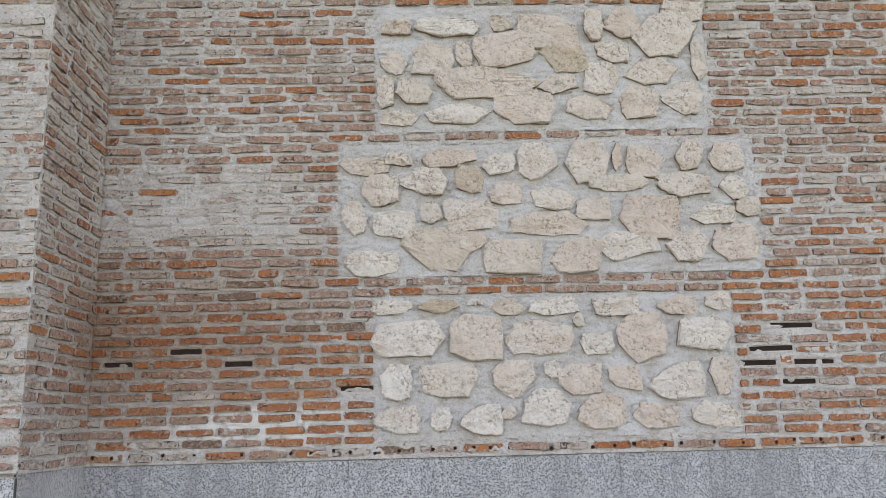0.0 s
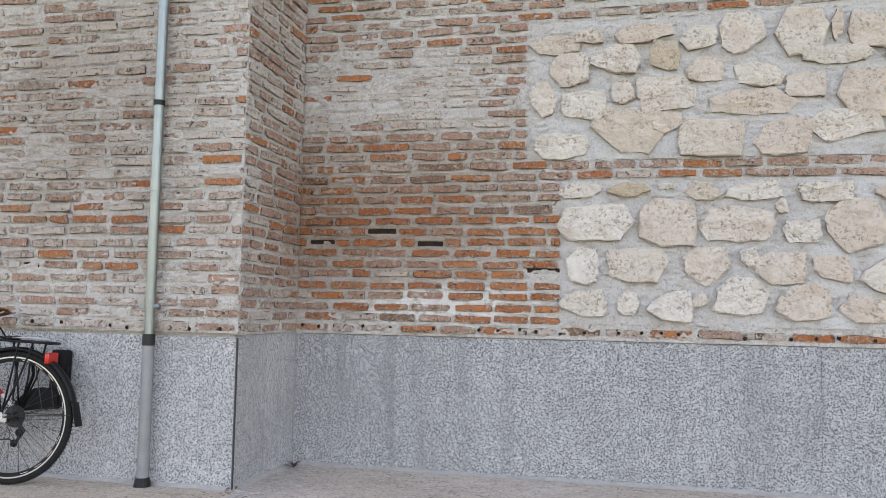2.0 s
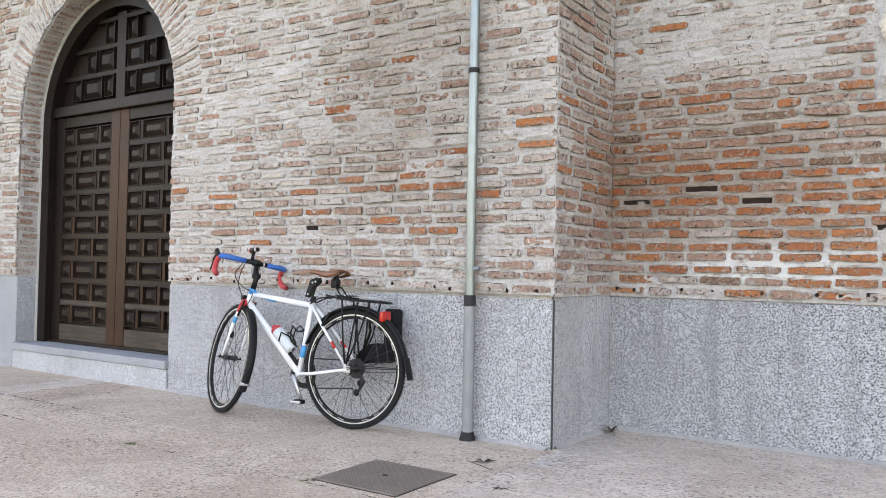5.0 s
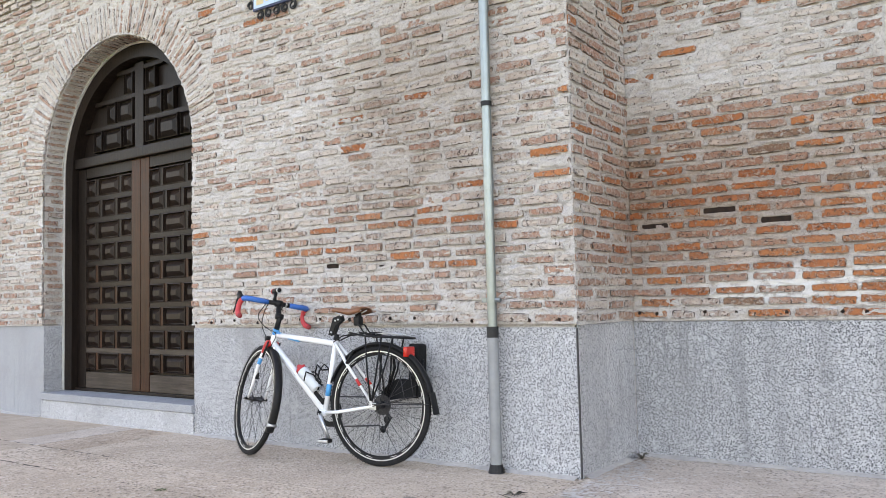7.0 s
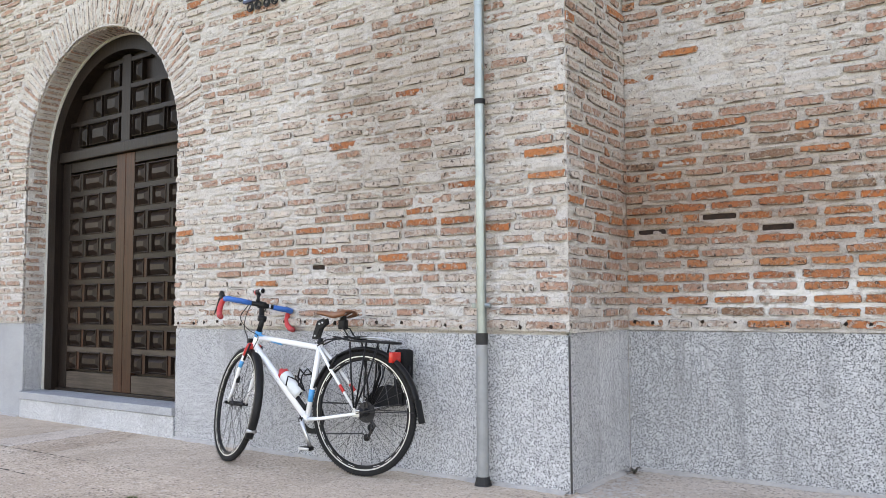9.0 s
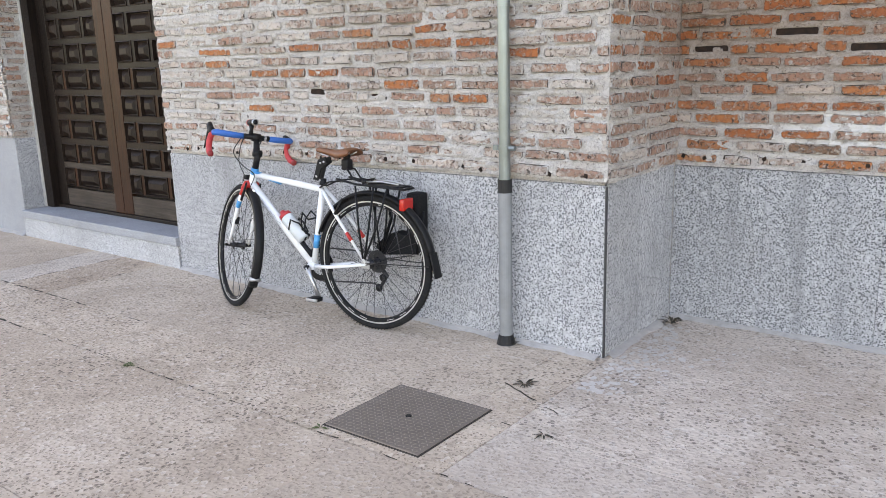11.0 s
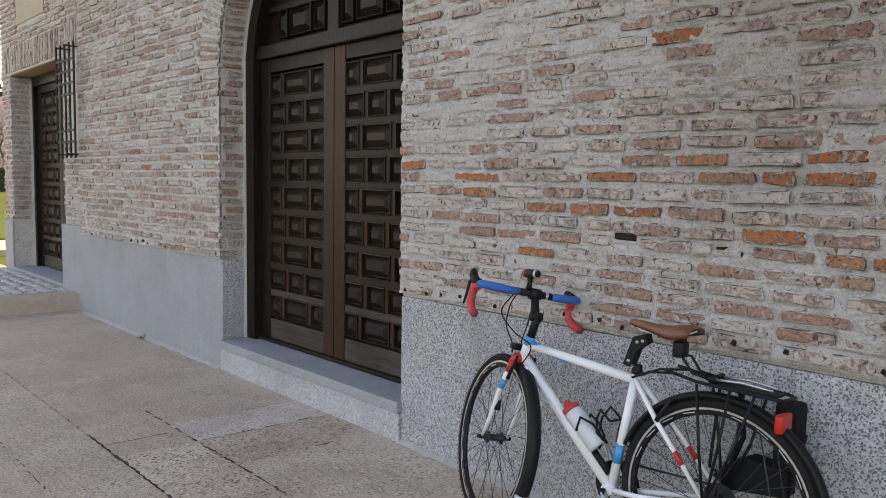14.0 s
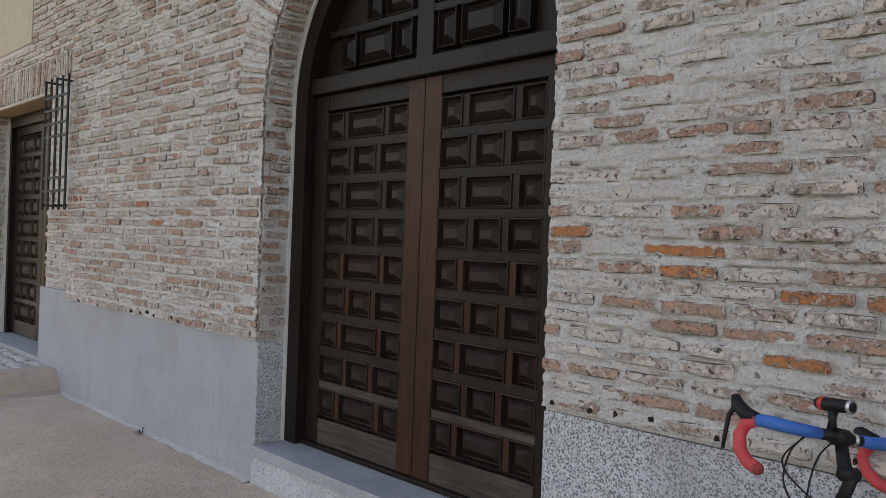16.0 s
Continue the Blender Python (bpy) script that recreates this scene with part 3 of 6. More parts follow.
    me.polygons.foreach_set("loop_start", np.arange(n, dtype=np.int32) * 4)
    me.polygons.foreach_set("use_smooth", np.ones(n, bool))
    me.update(calc_edges=True)
    me.materials.append(material or MORTAR)
    ob = new("mortar_joints", me)
    ob.parent = parent
    return tagged(ob, "uneven lime mortar smeared over the brick edges", kind="stuff")


def lay(parent, at, u0, u1, z0, z1, blocked, kind_of, near, seed, course=0.0632, long=(0.188, 0.232), gap=(0.016, 0.040), high=(0.036, 0.047), limit=300):
    """Courses of bricks on a face. at: pose of the face, whose x runs along it and -y out of it. near: the stretch laid piece by piece.
    blocked: for a height, the stretches that stay free of bricks."""
    g = random.Random(seed)
    verts, faces, mats, uvs = [], [], [], []
    singles, laid = 0, []
    z, row = z0 + course / 2, 0
    while z < z1:
        u = u0 - (0.115 * (row % 2) + g.uniform(0.0, 0.06))
        wav = g.uniform(0, 6)
        while u < u1:
            ln = g.uniform(*long)
            if g.random() < 0.09:
                ln *= 0.55
            elif g.random() < 0.05:
                ln *= 1.3
            a, b = max(u, u0), min(u + ln, u1)
            for p, q in blocked(z):
                if p <= a and b <= q:
                    b = a
                elif a < p < b and p - a > b - q:
                    b = p
                elif a < q < b:
                    a = q
            c = (a + b) / 2
            zz = z + 0.004 * math.sin(c * 1.7 + wav) + g.uniform(-0.003, 0.003)
            h = g.uniform(*high)
            if b - a > 0.045:
                kind = kind_of(c, zz, g)
                if kind:
                    laid.append((c, zz, b - a, h, kind))
                    i = g.randrange(len(SHAPES))
                    tilt = g.uniform(-0.9, 0.9)
                    m = at @ pose(c, g.uniform(-0.002, 0.002), zz, 0, tilt, 0) @ Matrix.Diagonal((b - a, 1, h, 1))
                    if near(c, zz) and singles < limit:
                        ob = new("brick", brick_meshes[kind, i])
                        ob.parent = parent
                        ob.matrix_local = m
                        singles += 1
                    else:
                        o = len(verts)
                        v, f = SHAPES[i]
                        verts += [tuple(m @ Vector(p)) for p in v]
                        faces += [tuple(k + o for k in q) for q in f]
                        mats += [KINDS.index(kind)] * len(f)
                        uvs += UVS[i]
            u += ln + g.uniform(*gap)
        z += course * g.uniform(0.985, 1.015)
        row += 1
    if verts:
        me = bpy.data.meshes.new("brickwork")
        me.from_pydata(verts, [], faces)
        for k in KINDS:
            me.materials.append(BRICK[k])
        me.polygons.foreach_set("material_index", mats)
        me.uv_layers.new(name="edge").data.foreach_set("uv", uvs)
        ob = new("brickwork", me)
        ob.parent = parent
        tagged(ob, kind="stuff")
    return laid


def pick(g, **odds):
    total = sum(odds.values())
    r = g.uniform(0, total)
    for k, w in odds.items():
        r -= w
        if r <= 0:
            return k if k != "none" else None
    return None

# ---------------------------------------------------------------- granite base
def slab_run(parent, x0, x1, joints, material, y0, y1, z0, z1, at=Matrix()):
    """Slabs side by side along a face, 3 mm apart."""
    edges = [x0] + [j for j in joints if x0 < j < x1] + [x1]
    for a, b in zip(edges, edges[1:]):
        ob = part("granite_slab", box(bmesh.new(), a + 0.0007, b - 0.0007, y0, y1, z0, z1, 0.0012), material, parent)
        ob.matrix_local = at


base_front = structure(part("base_front", box(bmesh.new(), DR + 0.001, -0.021, 0.012, 0.0195, -0.2, PLINTH - 0.03), plain("grey_joint_mortar", (0.16, 0.155, 0.15))), "speckled grey granite slab base of the facade", "granite base")
# dark strip added inside the corner gap to draw its black line
part("corner_joint_strip", box(bmesh.new(), -0.0098, -0.0022, 0.0035, 0.0195, -0.1, PLINTH - 0.02), plain("dark_joint_strip", (0.06, 0.06, 0.062), 0.7), base_front)
slab_run(base_front, DR + 0.001, -0.0062, [-2.62, -2.1, -1.62, -1.12, -0.66, -0.205], GRANITE, 0.0, 0.019, -0.1, PLINTH - 0.016)
base_left = structure(part("base_left", box(bmesh.new(), BEND, DL - 0.001, 0.012, 0.0195, -0.2, PLINTH - 0.01), GRANITE_PLAIN), "smooth blue-grey granite base beside the church door", "granite base")
slab_run(base_left, BEND, DL, [-7.4, -6.5, -5.66], GRANITE_PLAIN, 0.0, 0.019, -0.1, PLINTH + 0.003)
base_return = structure(part("base_return", box(bmesh.new(), -0.0195, -0.012, 0.0197, REC, -0.2, PLINTH - 0.03), GRANITE), "grey granite base of the return wall", "granite base")
slab_run(base_return, 0.021, REC - 0.001, [0.36], GRANITE, 0.0, 0.011, -0.1, PLINTH - 0.006, pose(0.0005, 0, 0, 0, 0, 90))
base_bay = structure(part("base_bay", box(bmesh.new(), 0.001, 11.9, REC + 0.012, REC + 0.0195, -0.2, PLINTH - 0.03), GRANITE), "speckled grey granite slab base of the recessed bay", "granite base")
slab_run(base_bay, 0.002, 9.0, [0.445 + 0.503 * i for i in range(17)], GRANITE_BAY, REC + 0.0005, REC + 0.0185, -0.1, PLINTH - 0.012)
base_far = structure(part("base_far", box(bmesh.new(), D2R, BEND - 0.002, 0.004, FAR - 0.001, -0.2, PLINTH + 0.07), GRANITE_PLAIN), "smooth grey granite base below the barred window", "granite base")
slab_run(base_far, END - 0.01, D2L, [], GRANITE_PLAIN, 0.03, FAR - 0.001, -0.1, PLINTH)
# thin bed of mortar where the pavement meets the walls
seam = plain("pale_cement", (0.44, 0.41, 0.385), 0.95, 0, 20, 0.35, 0.5, 0.004)


def fillet(name, x0, x1, y, at=Matrix()):
    bm = bmesh.new()
    n = int((x1 - x0) / 0.06)
    g = random.Random(n)
    rows = []
    for i in range(n + 1):
        x = x0 + (x1 - x0) * i / n
        w, h = 0.028 + g.uniform(0, 0.022), 0.011 + g.uniform(0, 0.007)
        rows.append([bm.verts.new((x, y + 0.002, h)), bm.verts.new((x, y - w * 0.4, h * 0.7)), bm.verts.new((x, y - w, 0.001))])
    for a, b in zip(rows, rows[1:]):
        for k in (0, 1):
            bm.faces.new((a[k], a[k + 1], b[k + 1], b[k]))
    ob = structure(part(name, bm, seam), "rough pale cement fillet along the wall foot", "cement fillet")
    ob.matrix_world = at


fillet("trim_bay", 0.02, 8.0, REC)
fillet("trim_return", 0.03, REC - 0.02, 0.0, pose(0, 0, 0, 0, 0, 90))
fillet("trim_front", DR, -0.02, 0.0)
fillet("trim_left", BEND, DL, 0.0)

# ---------------------------------------------------------------- pavement of washed concrete slabs
pave = structure(part("pavement", box(bmesh.new(), -8.25, 9.0, -8.2, REC + 0.01, -0.12, -0.012), plain("dark_joint", (0.07, 0.055, 0.045))), "worn washed-aggregate concrete pavement with dark joints", "pavement")
rows_y = [REC, 0.0, -0.83, -1.235, -2.1, -2.95, -3.8, -4.65, -5.5, -6.4, -7.3, -8.2]
pg = random.Random(3)
for ya, yb in zip(rows_y, rows_y[1:]):
    x = -8.25 if ya < 0.1 else -0.3
    while x < 9.0:
        w = pg.choice((1.9, 2.4, 3.1)) if ya - yb > 0.5 else 4.5
        xe = min(x + w, 9.0)
        if ya == 0.0 and x < -4.12 < xe:
            xe = -4.12
        elif ya == 0.0 and x < -3.75 < xe:
            xe = -3.75
        elif ya == 0.0 and abs(x + 3.75) < 0.01:
            xe = -3.3
        elif x < 0.02 < xe and ya > -1.0:
            xe = 0.02
        mat = PAVE_GREY if ya == 0.0 and abs(x + 4.12) < 0.01 else PAVE_DARK if ya == 0.0 and abs(x + 3.75) < 0.01 else PAVE_GREY if (x > -0.1 and ya > -1.0) else PAVE_SMOOTH if (ya > -1.0 and x < -4.2) else PAVE
        gap = 0.0022 if -1.235 in (ya, yb) else 0.0012
        bm = box(bmesh.new(), x + 0.001, xe - 0.001, yb + gap, ya - gap, -0.05, pg.uniform(-0.001, 0.0), 0.002 if -1.235 in (ya, yb) else 0.0012)
        part("paving_slab", bm, mat, pave)
        x = xe

# raised entrance of cobbles before the far door, with a ramp down to the pavement
plat = structure(part("entrance_platform", prism(bmesh.new(), [(-16.0, -0.12), (-8.25, -0.12), (-8.25, 0.0), (-8.40, 0.010), (-8.44, 0.13), (-8.47, 0.176), (-8.64, 0.180), (-8.66, 0.165), (-16.0, 0.165)], -1.6, FAR), plain("smooth_tan_concrete", (0.40, 0.325, 0.265), 0.92, 0, 14, 0.45, 0.4, 0.005, (0.20, 0.16, 0.13))), "low concrete platform with a rounded edge before the far door", "platform")
cob = plain("grey_cobble", (0.50, 0.49, 0.47), 0.85, 0, 20, 0.6, 0.5, 0.006, (0.20, 0.19, 0.18))
cg = random.Random(5)
cobble_meshes = []
for k in range(6):
    bm = bmesh.new()
    ring = [(math.cos(a) * (0.5 + cg.uniform(-0.07, 0.05)), math.sin(a) * (0.5 + cg.uniform(-0.07, 0.05))) for a in (2 * math.pi * i / 8 + cg.uniform(-0.2, 0.2) for i in range(8))]
    low = [bm.verts.new((x, y, -0.02)) for x, y in ring]
    top = [bm.verts.new((x * 0.85, y * 0.85, 0.012)) for x, y in ring]
    c = bm.verts.new((0, 0, 0.02))
    for i in range(8):
        j = (i + 1) % 8
        bm.faces.new((low[i], low[j], top[j], top[i]))
        bm.faces.new((top[i], top[j], c))
    bmesh.ops.recalc_face_normals(bm, faces=bm.faces[:])
    me = bpy.data.meshes.new("cobble")
    bm.to_mesh(me)
    bm.free()
    me.materials.append(cob)
    cobble_meshes.append(me)
for i in range(20):
    for j in range(9):
        if -0.05 - j * 0.14 < -1.17 + 0.38 * (i * 0.15 + 0.35):
            continue
        ob = new("cobble", cobble_meshes[cg.randrange(6)])
        ob.parent = plat
        s = 0.135
        ob.matrix_local = pose(-8.83 - i * 0.15 + cg.uniform(-0.02, 0.02), -0.05 - j * 0.14 + cg.uniform(-0.02, 0.02), 0.165 + cg.uniform(-0.006, 0.002), 0, 0, cg.uniform(0, 360)) @ Matrix.Diagonal((s * cg.uniform(0.85, 1.15), s * cg.uniform(0.85, 1.15), 1, 1))
structure(part("path", box(bmesh.new(), -40.0, -11.0, -6.5, -1.6, -0.12, 0.02), plain("pale_sunlit_gravel", (0.42, 0.38, 0.32), 0.95, 0, 25, 0.3, 0.4, 0.006)), "pale gravel path beside the lawn", "path")
structure(part("path_side", box(bmesh.new(), -18.5, -16.0, -1.6, 2.5, -0.12, 0.02), plain("pale_gravel", (0.42, 0.38, 0.32), 0.95, 0, 25, 0.3, 0.4, 0.006)), "pale gravel path around the building corner", "path")
# dirt that fills some of the joints, in broken jagged lines
dg = random.Random(17)
bm = bmesh.new()
for xa, ya, xb, yb, w, keep in ((-6.6, -1.235, -4.2, -1.235, 0.005, 0.35), (-4.2, -1.235, -2.75, -1.235, 0.013, 0.93), (-2.75, -1.235, 3.0, -1.235, 0.006, 0.35), (-4.45, -0.83, -2.8, -0.83, 0.010, 0.85), (-2.4, -0.83, -2.15, -0.83, 0.008, 0.8),
                                (-3.97, -1.22, -3.97, -0.85, 0.006, 0.7), (-3.745, -0.80, -3.745, -0.04, 0.008, 0.7), (-4.115, -0.40, -4.115, -0.06, 0.007, 0.75), (-3.3, -0.38, -3.3, -0.27, 0.008, 0.9), (-4.8, -1.62, -3.5, -1.62, 0.005, 0.5),
                                (-0.25, -0.46, 0.12, -0.62, 0.008, 0.7), (-0.02, -0.80, 0.2, -0.80, 0.008, 0.7)):
    d = Vector((xb - xa, yb - ya, 0))
    n = max(3, int(d.length / 0.035))
    side = Vector((-d.y, d.x, 0)).normalized()
    last = None
    for i in range(n + 1):
        q = Vector((xa, ya, 0.0016)) + d * (i / n) + side * dg.uniform(-0.004, 0.004)
        h = w * dg.uniform(0.15, 0.75)
        row = (bm.verts.new(q + side * h), bm.verts.new(q - side * h))
        if last and dg.random() < keep:
            bm.faces.new((last[0], last[1], row[1], row[0]))
        last = row
part("joint_dirt", bm, plain("dark_joint_dirt", (0.055, 0.042, 0.03), 0.95, 0, 80, 0.4, 0.5, 0.003, (0.03, 0.035, 0.012)), pave)
# pale cement splashed thinly over the pavement at the corner
bm = bmesh.new()
pr = random.Random(12)
for i in range(260):
    y = pr.uniform(-0.36, 0.60)
    x = 0.06 + abs(pr.gauss(0, 0.07 + 0.09 * (1 - abs(y - 0.1) / 0.5)))
    r = pr.uniform(0.003, 0.017)
    turn = pr.uniform(0, 6)
    rim = [bm.verts.new((x + r * pr.uniform(0.5, 1.2) * math.cos(a + turn), y + r * pr.uniform(0.6, 1.5) * math.sin(a + turn), 0.0012 + 0.00001 * i)) for a in (2 * math.pi * k / 9 for k in range(9))]
    bm.faces.new(rim)
part("cement_splash", bm, plain("pale_cement_patch", (0.58, 0.54, 0.50), 0.95, 0, 34, 0.8, 0.5, 0.004, (0.40, 0.34, 0.285)), pave)
lawn = structure(part("lawn", box(bmesh.new(), -70.0, -18.5, -1.6, 40.0, -0.12, 0.05), ground_mat), "sunlit green lawn beyond the path", "lawn")

# ---------------------------------------------------------------- rubble stone panels
def stone_mesh(w, h, seed):
    """A split rubble stone: an angular outline, steep sides and an uneven broken face."""
    g = random.Random(seed)
    n = g.choice((6, 7, 7, 8, 9))
    sq = g.uniform(0.18, 0.42)
    corner = [g.uniform(-0.14, 0.10) for _ in range(4)]
    if g.random() < 0.35:
        corner[g.randrange(4)] = -0.38
    pts = []
    for i in range(n):
        a = 2 * math.pi * (i + g.uniform(-0.3, 0.3)) / n
        c, s = math.cos(a), math.sin(a)
        k = (abs(c) ** (2 / sq) + abs(s) ** (2 / sq)) ** (-sq / 2)
        k *= 1 + corner[int(a / (math.pi / 2)) % 4] * abs(math.sin(2 * a)) + g.uniform(-0.05, 0.04)
        pts.append((k * c, k * s))
    ring = pts
    for jag in (0.050, 0.030):
        ring = [q for (ax, az), (bx, bz) in zip(ring, ring[1:] + ring[:1])
                for q in ((ax, az), ((ax + bx) / 2 + g.uniform(-jag, jag), (az + bz) / 2 + g.uniform(-jag, jag)))]
    n = len(ring)
    x0, x1 = min(x for x, z in ring), max(x for x, z in ring)
    z0, z1 = min(z for x, z in ring), max(z for x, z in ring)
    ring = [(((x - x0) / (x1 - x0) - 0.5) * w * 1.03, ((z - z0) / (z1 - z0) - 0.5) * h * 1.04) for x, z in ring]
    bm = bmesh.new()
    rings = []
    out = g.uniform(0.026, 0.044)
    slope = (g.uniform(-0.014, 0.014), g.uniform(-0.014, 0.014))
    off = V3((seed * 1.7, seed * 0.3, 0.0))
    for f, y in ((0.97, 0.012), (1.0, -out * 0.72), (0.95, -out * 0.95), (0.75, -out), (0.52, -out * 1.05), (0.28, -out * 1.05)):
        row = []
        for x, z in ring:
            p = V3((x * f, 0, z * f))
            rough = noise.noise((p + off) * 14) * 0.014 + noise.noise((p + off) * 45) * 0.006
            row.append(bm.verts.new((p.x + g.uniform(-0.004, 0.004), y + (slope[0] * x / w + slope[1] * z / h + rough if f < 0.96 else 0), p.z + g.uniform(-0.004, 0.004))))
        rings.append(row)
    c = bm.verts.new((0, -out, 0))
    for a, b in zip(rings, rings[1:]):
        for i in range(n):
            face = bm.faces.new((a[i], a[(i + 1) % n], b[(i + 1) % n], b[i]))
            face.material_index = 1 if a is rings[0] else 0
    for i in range(n):
        bm.faces.new((rings[-1][i], rings[-1][(i + 1) % n], c))
    return bm


V3 = Vector
# darker brown for the stones' sides, painting in the shade round their edges
STONE_EDGE_SHADE = plain("shaded_stone_edge", (0.27, 0.205, 0.15), 0.95, 0, 30, 0.5, 0.5, 0.005)
PANEL_MORTAR = mortar_material("grey_panel_mortar", 1.0, (0.97, 1.0, 1.03), 0.15)
panel_face = REC - 0.0055
for x0, x1, z0, z1 in [(1.60, 3.67, 0.875, 1.68), (1.40, 3.89, 1.80, 2.61), (1.62, 3.66, 2.68, 3.51)]:
    part("panel_mortar", box(bmesh.new(), x0, x1, panel_face, REC - 0.0035, z0, z1, 0.0), PANEL_MORTAR, wall_bay)
stone_seed = [100]


def stone_row(stones):
    """Stones of one row: middle in x and z, width, height."""
    for x, z, w, h in stones:
        stone_seed[0] += 1
        ob = part("rubble_stone", stone_mesh(w, h, stone_seed[0]), (STONE, STONE_EDGE_SHADE), wall_bay)
        ob.location = (x, panel_face + 0.001, z)


stone_row([(1.70, 1.62, 0.23, 0.08), (1.97, 1.62, 0.24, 0.08), (2.18, 1.64, 0.10, 0.03), (2.37, 1.61, 0.20, 0.10), (2.63, 1.61, 0.30, 0.11), (2.99, 1.60, 0.27, 0.11), (3.35, 1.60, 0.23, 0.11), (3.59, 1.62, 0.15, 0.11), (2.77, 1.53, 0.06, 0.08)])
stone_row([(1.79, 1.44, 0.42, 0.20), (2.18, 1.44, 0.30, 0.26), (2.54, 1.43, 0.39, 0.19), (2.87, 1.39, 0.19, 0.12), (3.13, 1.42, 0.29, 0.29), (3.49, 1.43, 0.32, 0.19)])
stone_row([(1.72, 1.20, 0.18, 0.21), (2.02, 1.20, 0.33, 0.19), (2.39, 1.20, 0.25, 0.21), (2.61, 1.25, 0.10, 0.10), (2.76, 1.19, 0.26, 0.17), (3.02, 1.19, 0.19, 0.15), (3.31, 1.17, 0.32, 0.21), (3.57, 1.19, 0.14, 0.21)])
stone_row([(1.72, 0.99, 0.27, 0.15), (1.97, 0.99, 0.12, 0.13), (2.19, 0.98, 0.24, 0.17), (2.35, 1.02, 0.09, 0.08), (2.56, 1.04, 0.28, 0.20), (2.87, 1.01, 0.28, 0.19), (3.18, 0.98, 0.27, 0.14), (3.52, 0.98, 0.28, 0.15)])
stone_row([(1.55, 2.47, 0.29, 0.11), (1.75, 2.51, 0.16, 0.08), (2.05, 2.51, 0.32, 0.11), (2.35, 2.47, 0.20, 0.14), (2.58, 2.48, 0.24, 0.23), (2.88, 2.47, 0.27, 0.26), (3.06, 2.50, 0.06, 0.18), (3.23, 2.47, 0.24, 0.20), (3.50, 2.51, 0.18, 0.19), (3.72, 2.49, 0.21, 0.18)])
stone_row([(1.64, 2.32, 0.22, 0.19), (1.90, 2.37, 0.28, 0.17), (2.17, 2.38, 0.17, 0.17), (2.38, 2.29, 0.20, 0.14), (2.67, 2.25, 0.27, 0.14), (3.06, 2.34, 0.35, 0.10), (3.45, 2.32, 0.32, 0.15), (3.75, 2.30, 0.18, 0.15)])
stone_row([(1.49, 2.15, 0.16, 0.21), (1.72, 2.11, 0.25, 0.16), (1.94, 2.18, 0.13, 0.14), (2.17, 2.16, 0.32, 0.19), (2.63, 2.10, 0.46, 0.14), (2.90, 2.18, 0.21, 0.13), (3.23, 2.13, 0.36, 0.27), (3.61, 2.14, 0.27, 0.12), (3.82, 2.18, 0.14, 0.12)])
stone_row([(1.59, 1.88, 0.31, 0.15), (1.98, 1.96, 0.44, 0.26), (2.18, 2.00, 0.16, 0.13), (2.41, 1.91, 0.35, 0.21), (2.78, 1.91, 0.30, 0.21), (3.08, 1.96, 0.40, 0.18), (3.44, 1.95, 0.25, 0.19), (3.73, 1.97, 0.28, 0.23)])
stone_row([(1.76, 2.77, 0.23, 0.10), (2.11, 2.79, 0.40, 0.13), (2.52, 2.83, 0.38, 0.22), (2.92, 2.82, 0.29, 0.15), (3.22, 2.85, 0.24, 0.21), (3.49, 2.87, 0.26, 0.21)])
stone_row([(1.68, 2.94, 0.10, 0.21), (1.85, 2.94, 0.22, 0.16), (2.31, 2.99, 0.66, 0.20), (2.73, 2.97, 0.24, 0.12), (3.00, 3.01, 0.21, 0.21), (3.31, 3.05, 0.34, 0.17)])
stone_row([(1.73, 3.13, 0.17, 0.15), (1.97, 3.15, 0.26, 0.21), (2.16, 3.18, 0.10, 0.17), (2.41, 3.20, 0.38, 0.24), (2.78, 3.16, 0.30, 0.21), (3.08, 3.18, 0.21, 0.14), (3.41, 3.30, 0.41, 0.31), (3.61, 3.14, 0.09, 0.29)])
stone_row([(1.75, 3.36, 0.19, 0.10), (2.06, 3.36, 0.39, 0.13), (2.40, 3.38, 0.14, 0.11), (2.68, 3.32, 0.39, 0.23), (2.97, 3.36, 0.12, 0.21), (3.15, 3.38, 0.23, 0.21), (3.53, 3.44, 0.27, 0.15)])

# ---------------------------------------------------------------- church door
def raised_panel(w, h):
    """A panel with a sloping margin round a raised field."""
    bm = bmesh.new()
    rings = []
    for f, y in ((0.0, 0.034), (0.0, -0.006), (0.006, -0.008), (0.012, 0.022), (0.016, 0.023), (0.054, -0.012)):
        rings.append([bm.verts.new((sx * (w / 2 - f), y, sz * (h / 2 - f))) for sx, sz in ((-1, -1), (1, -1), (1, 1), (-1, 1))])
    for a, b in zip(rings, rings[1:]):
        for i in range(4):
            bm.faces.new((a[i], a[(i + 1) % 4], b[(i + 1) % 4], b[i]))
    bm.faces.new(rings[-1])
    bm.faces.new(rings[0][::-1])
    return bm


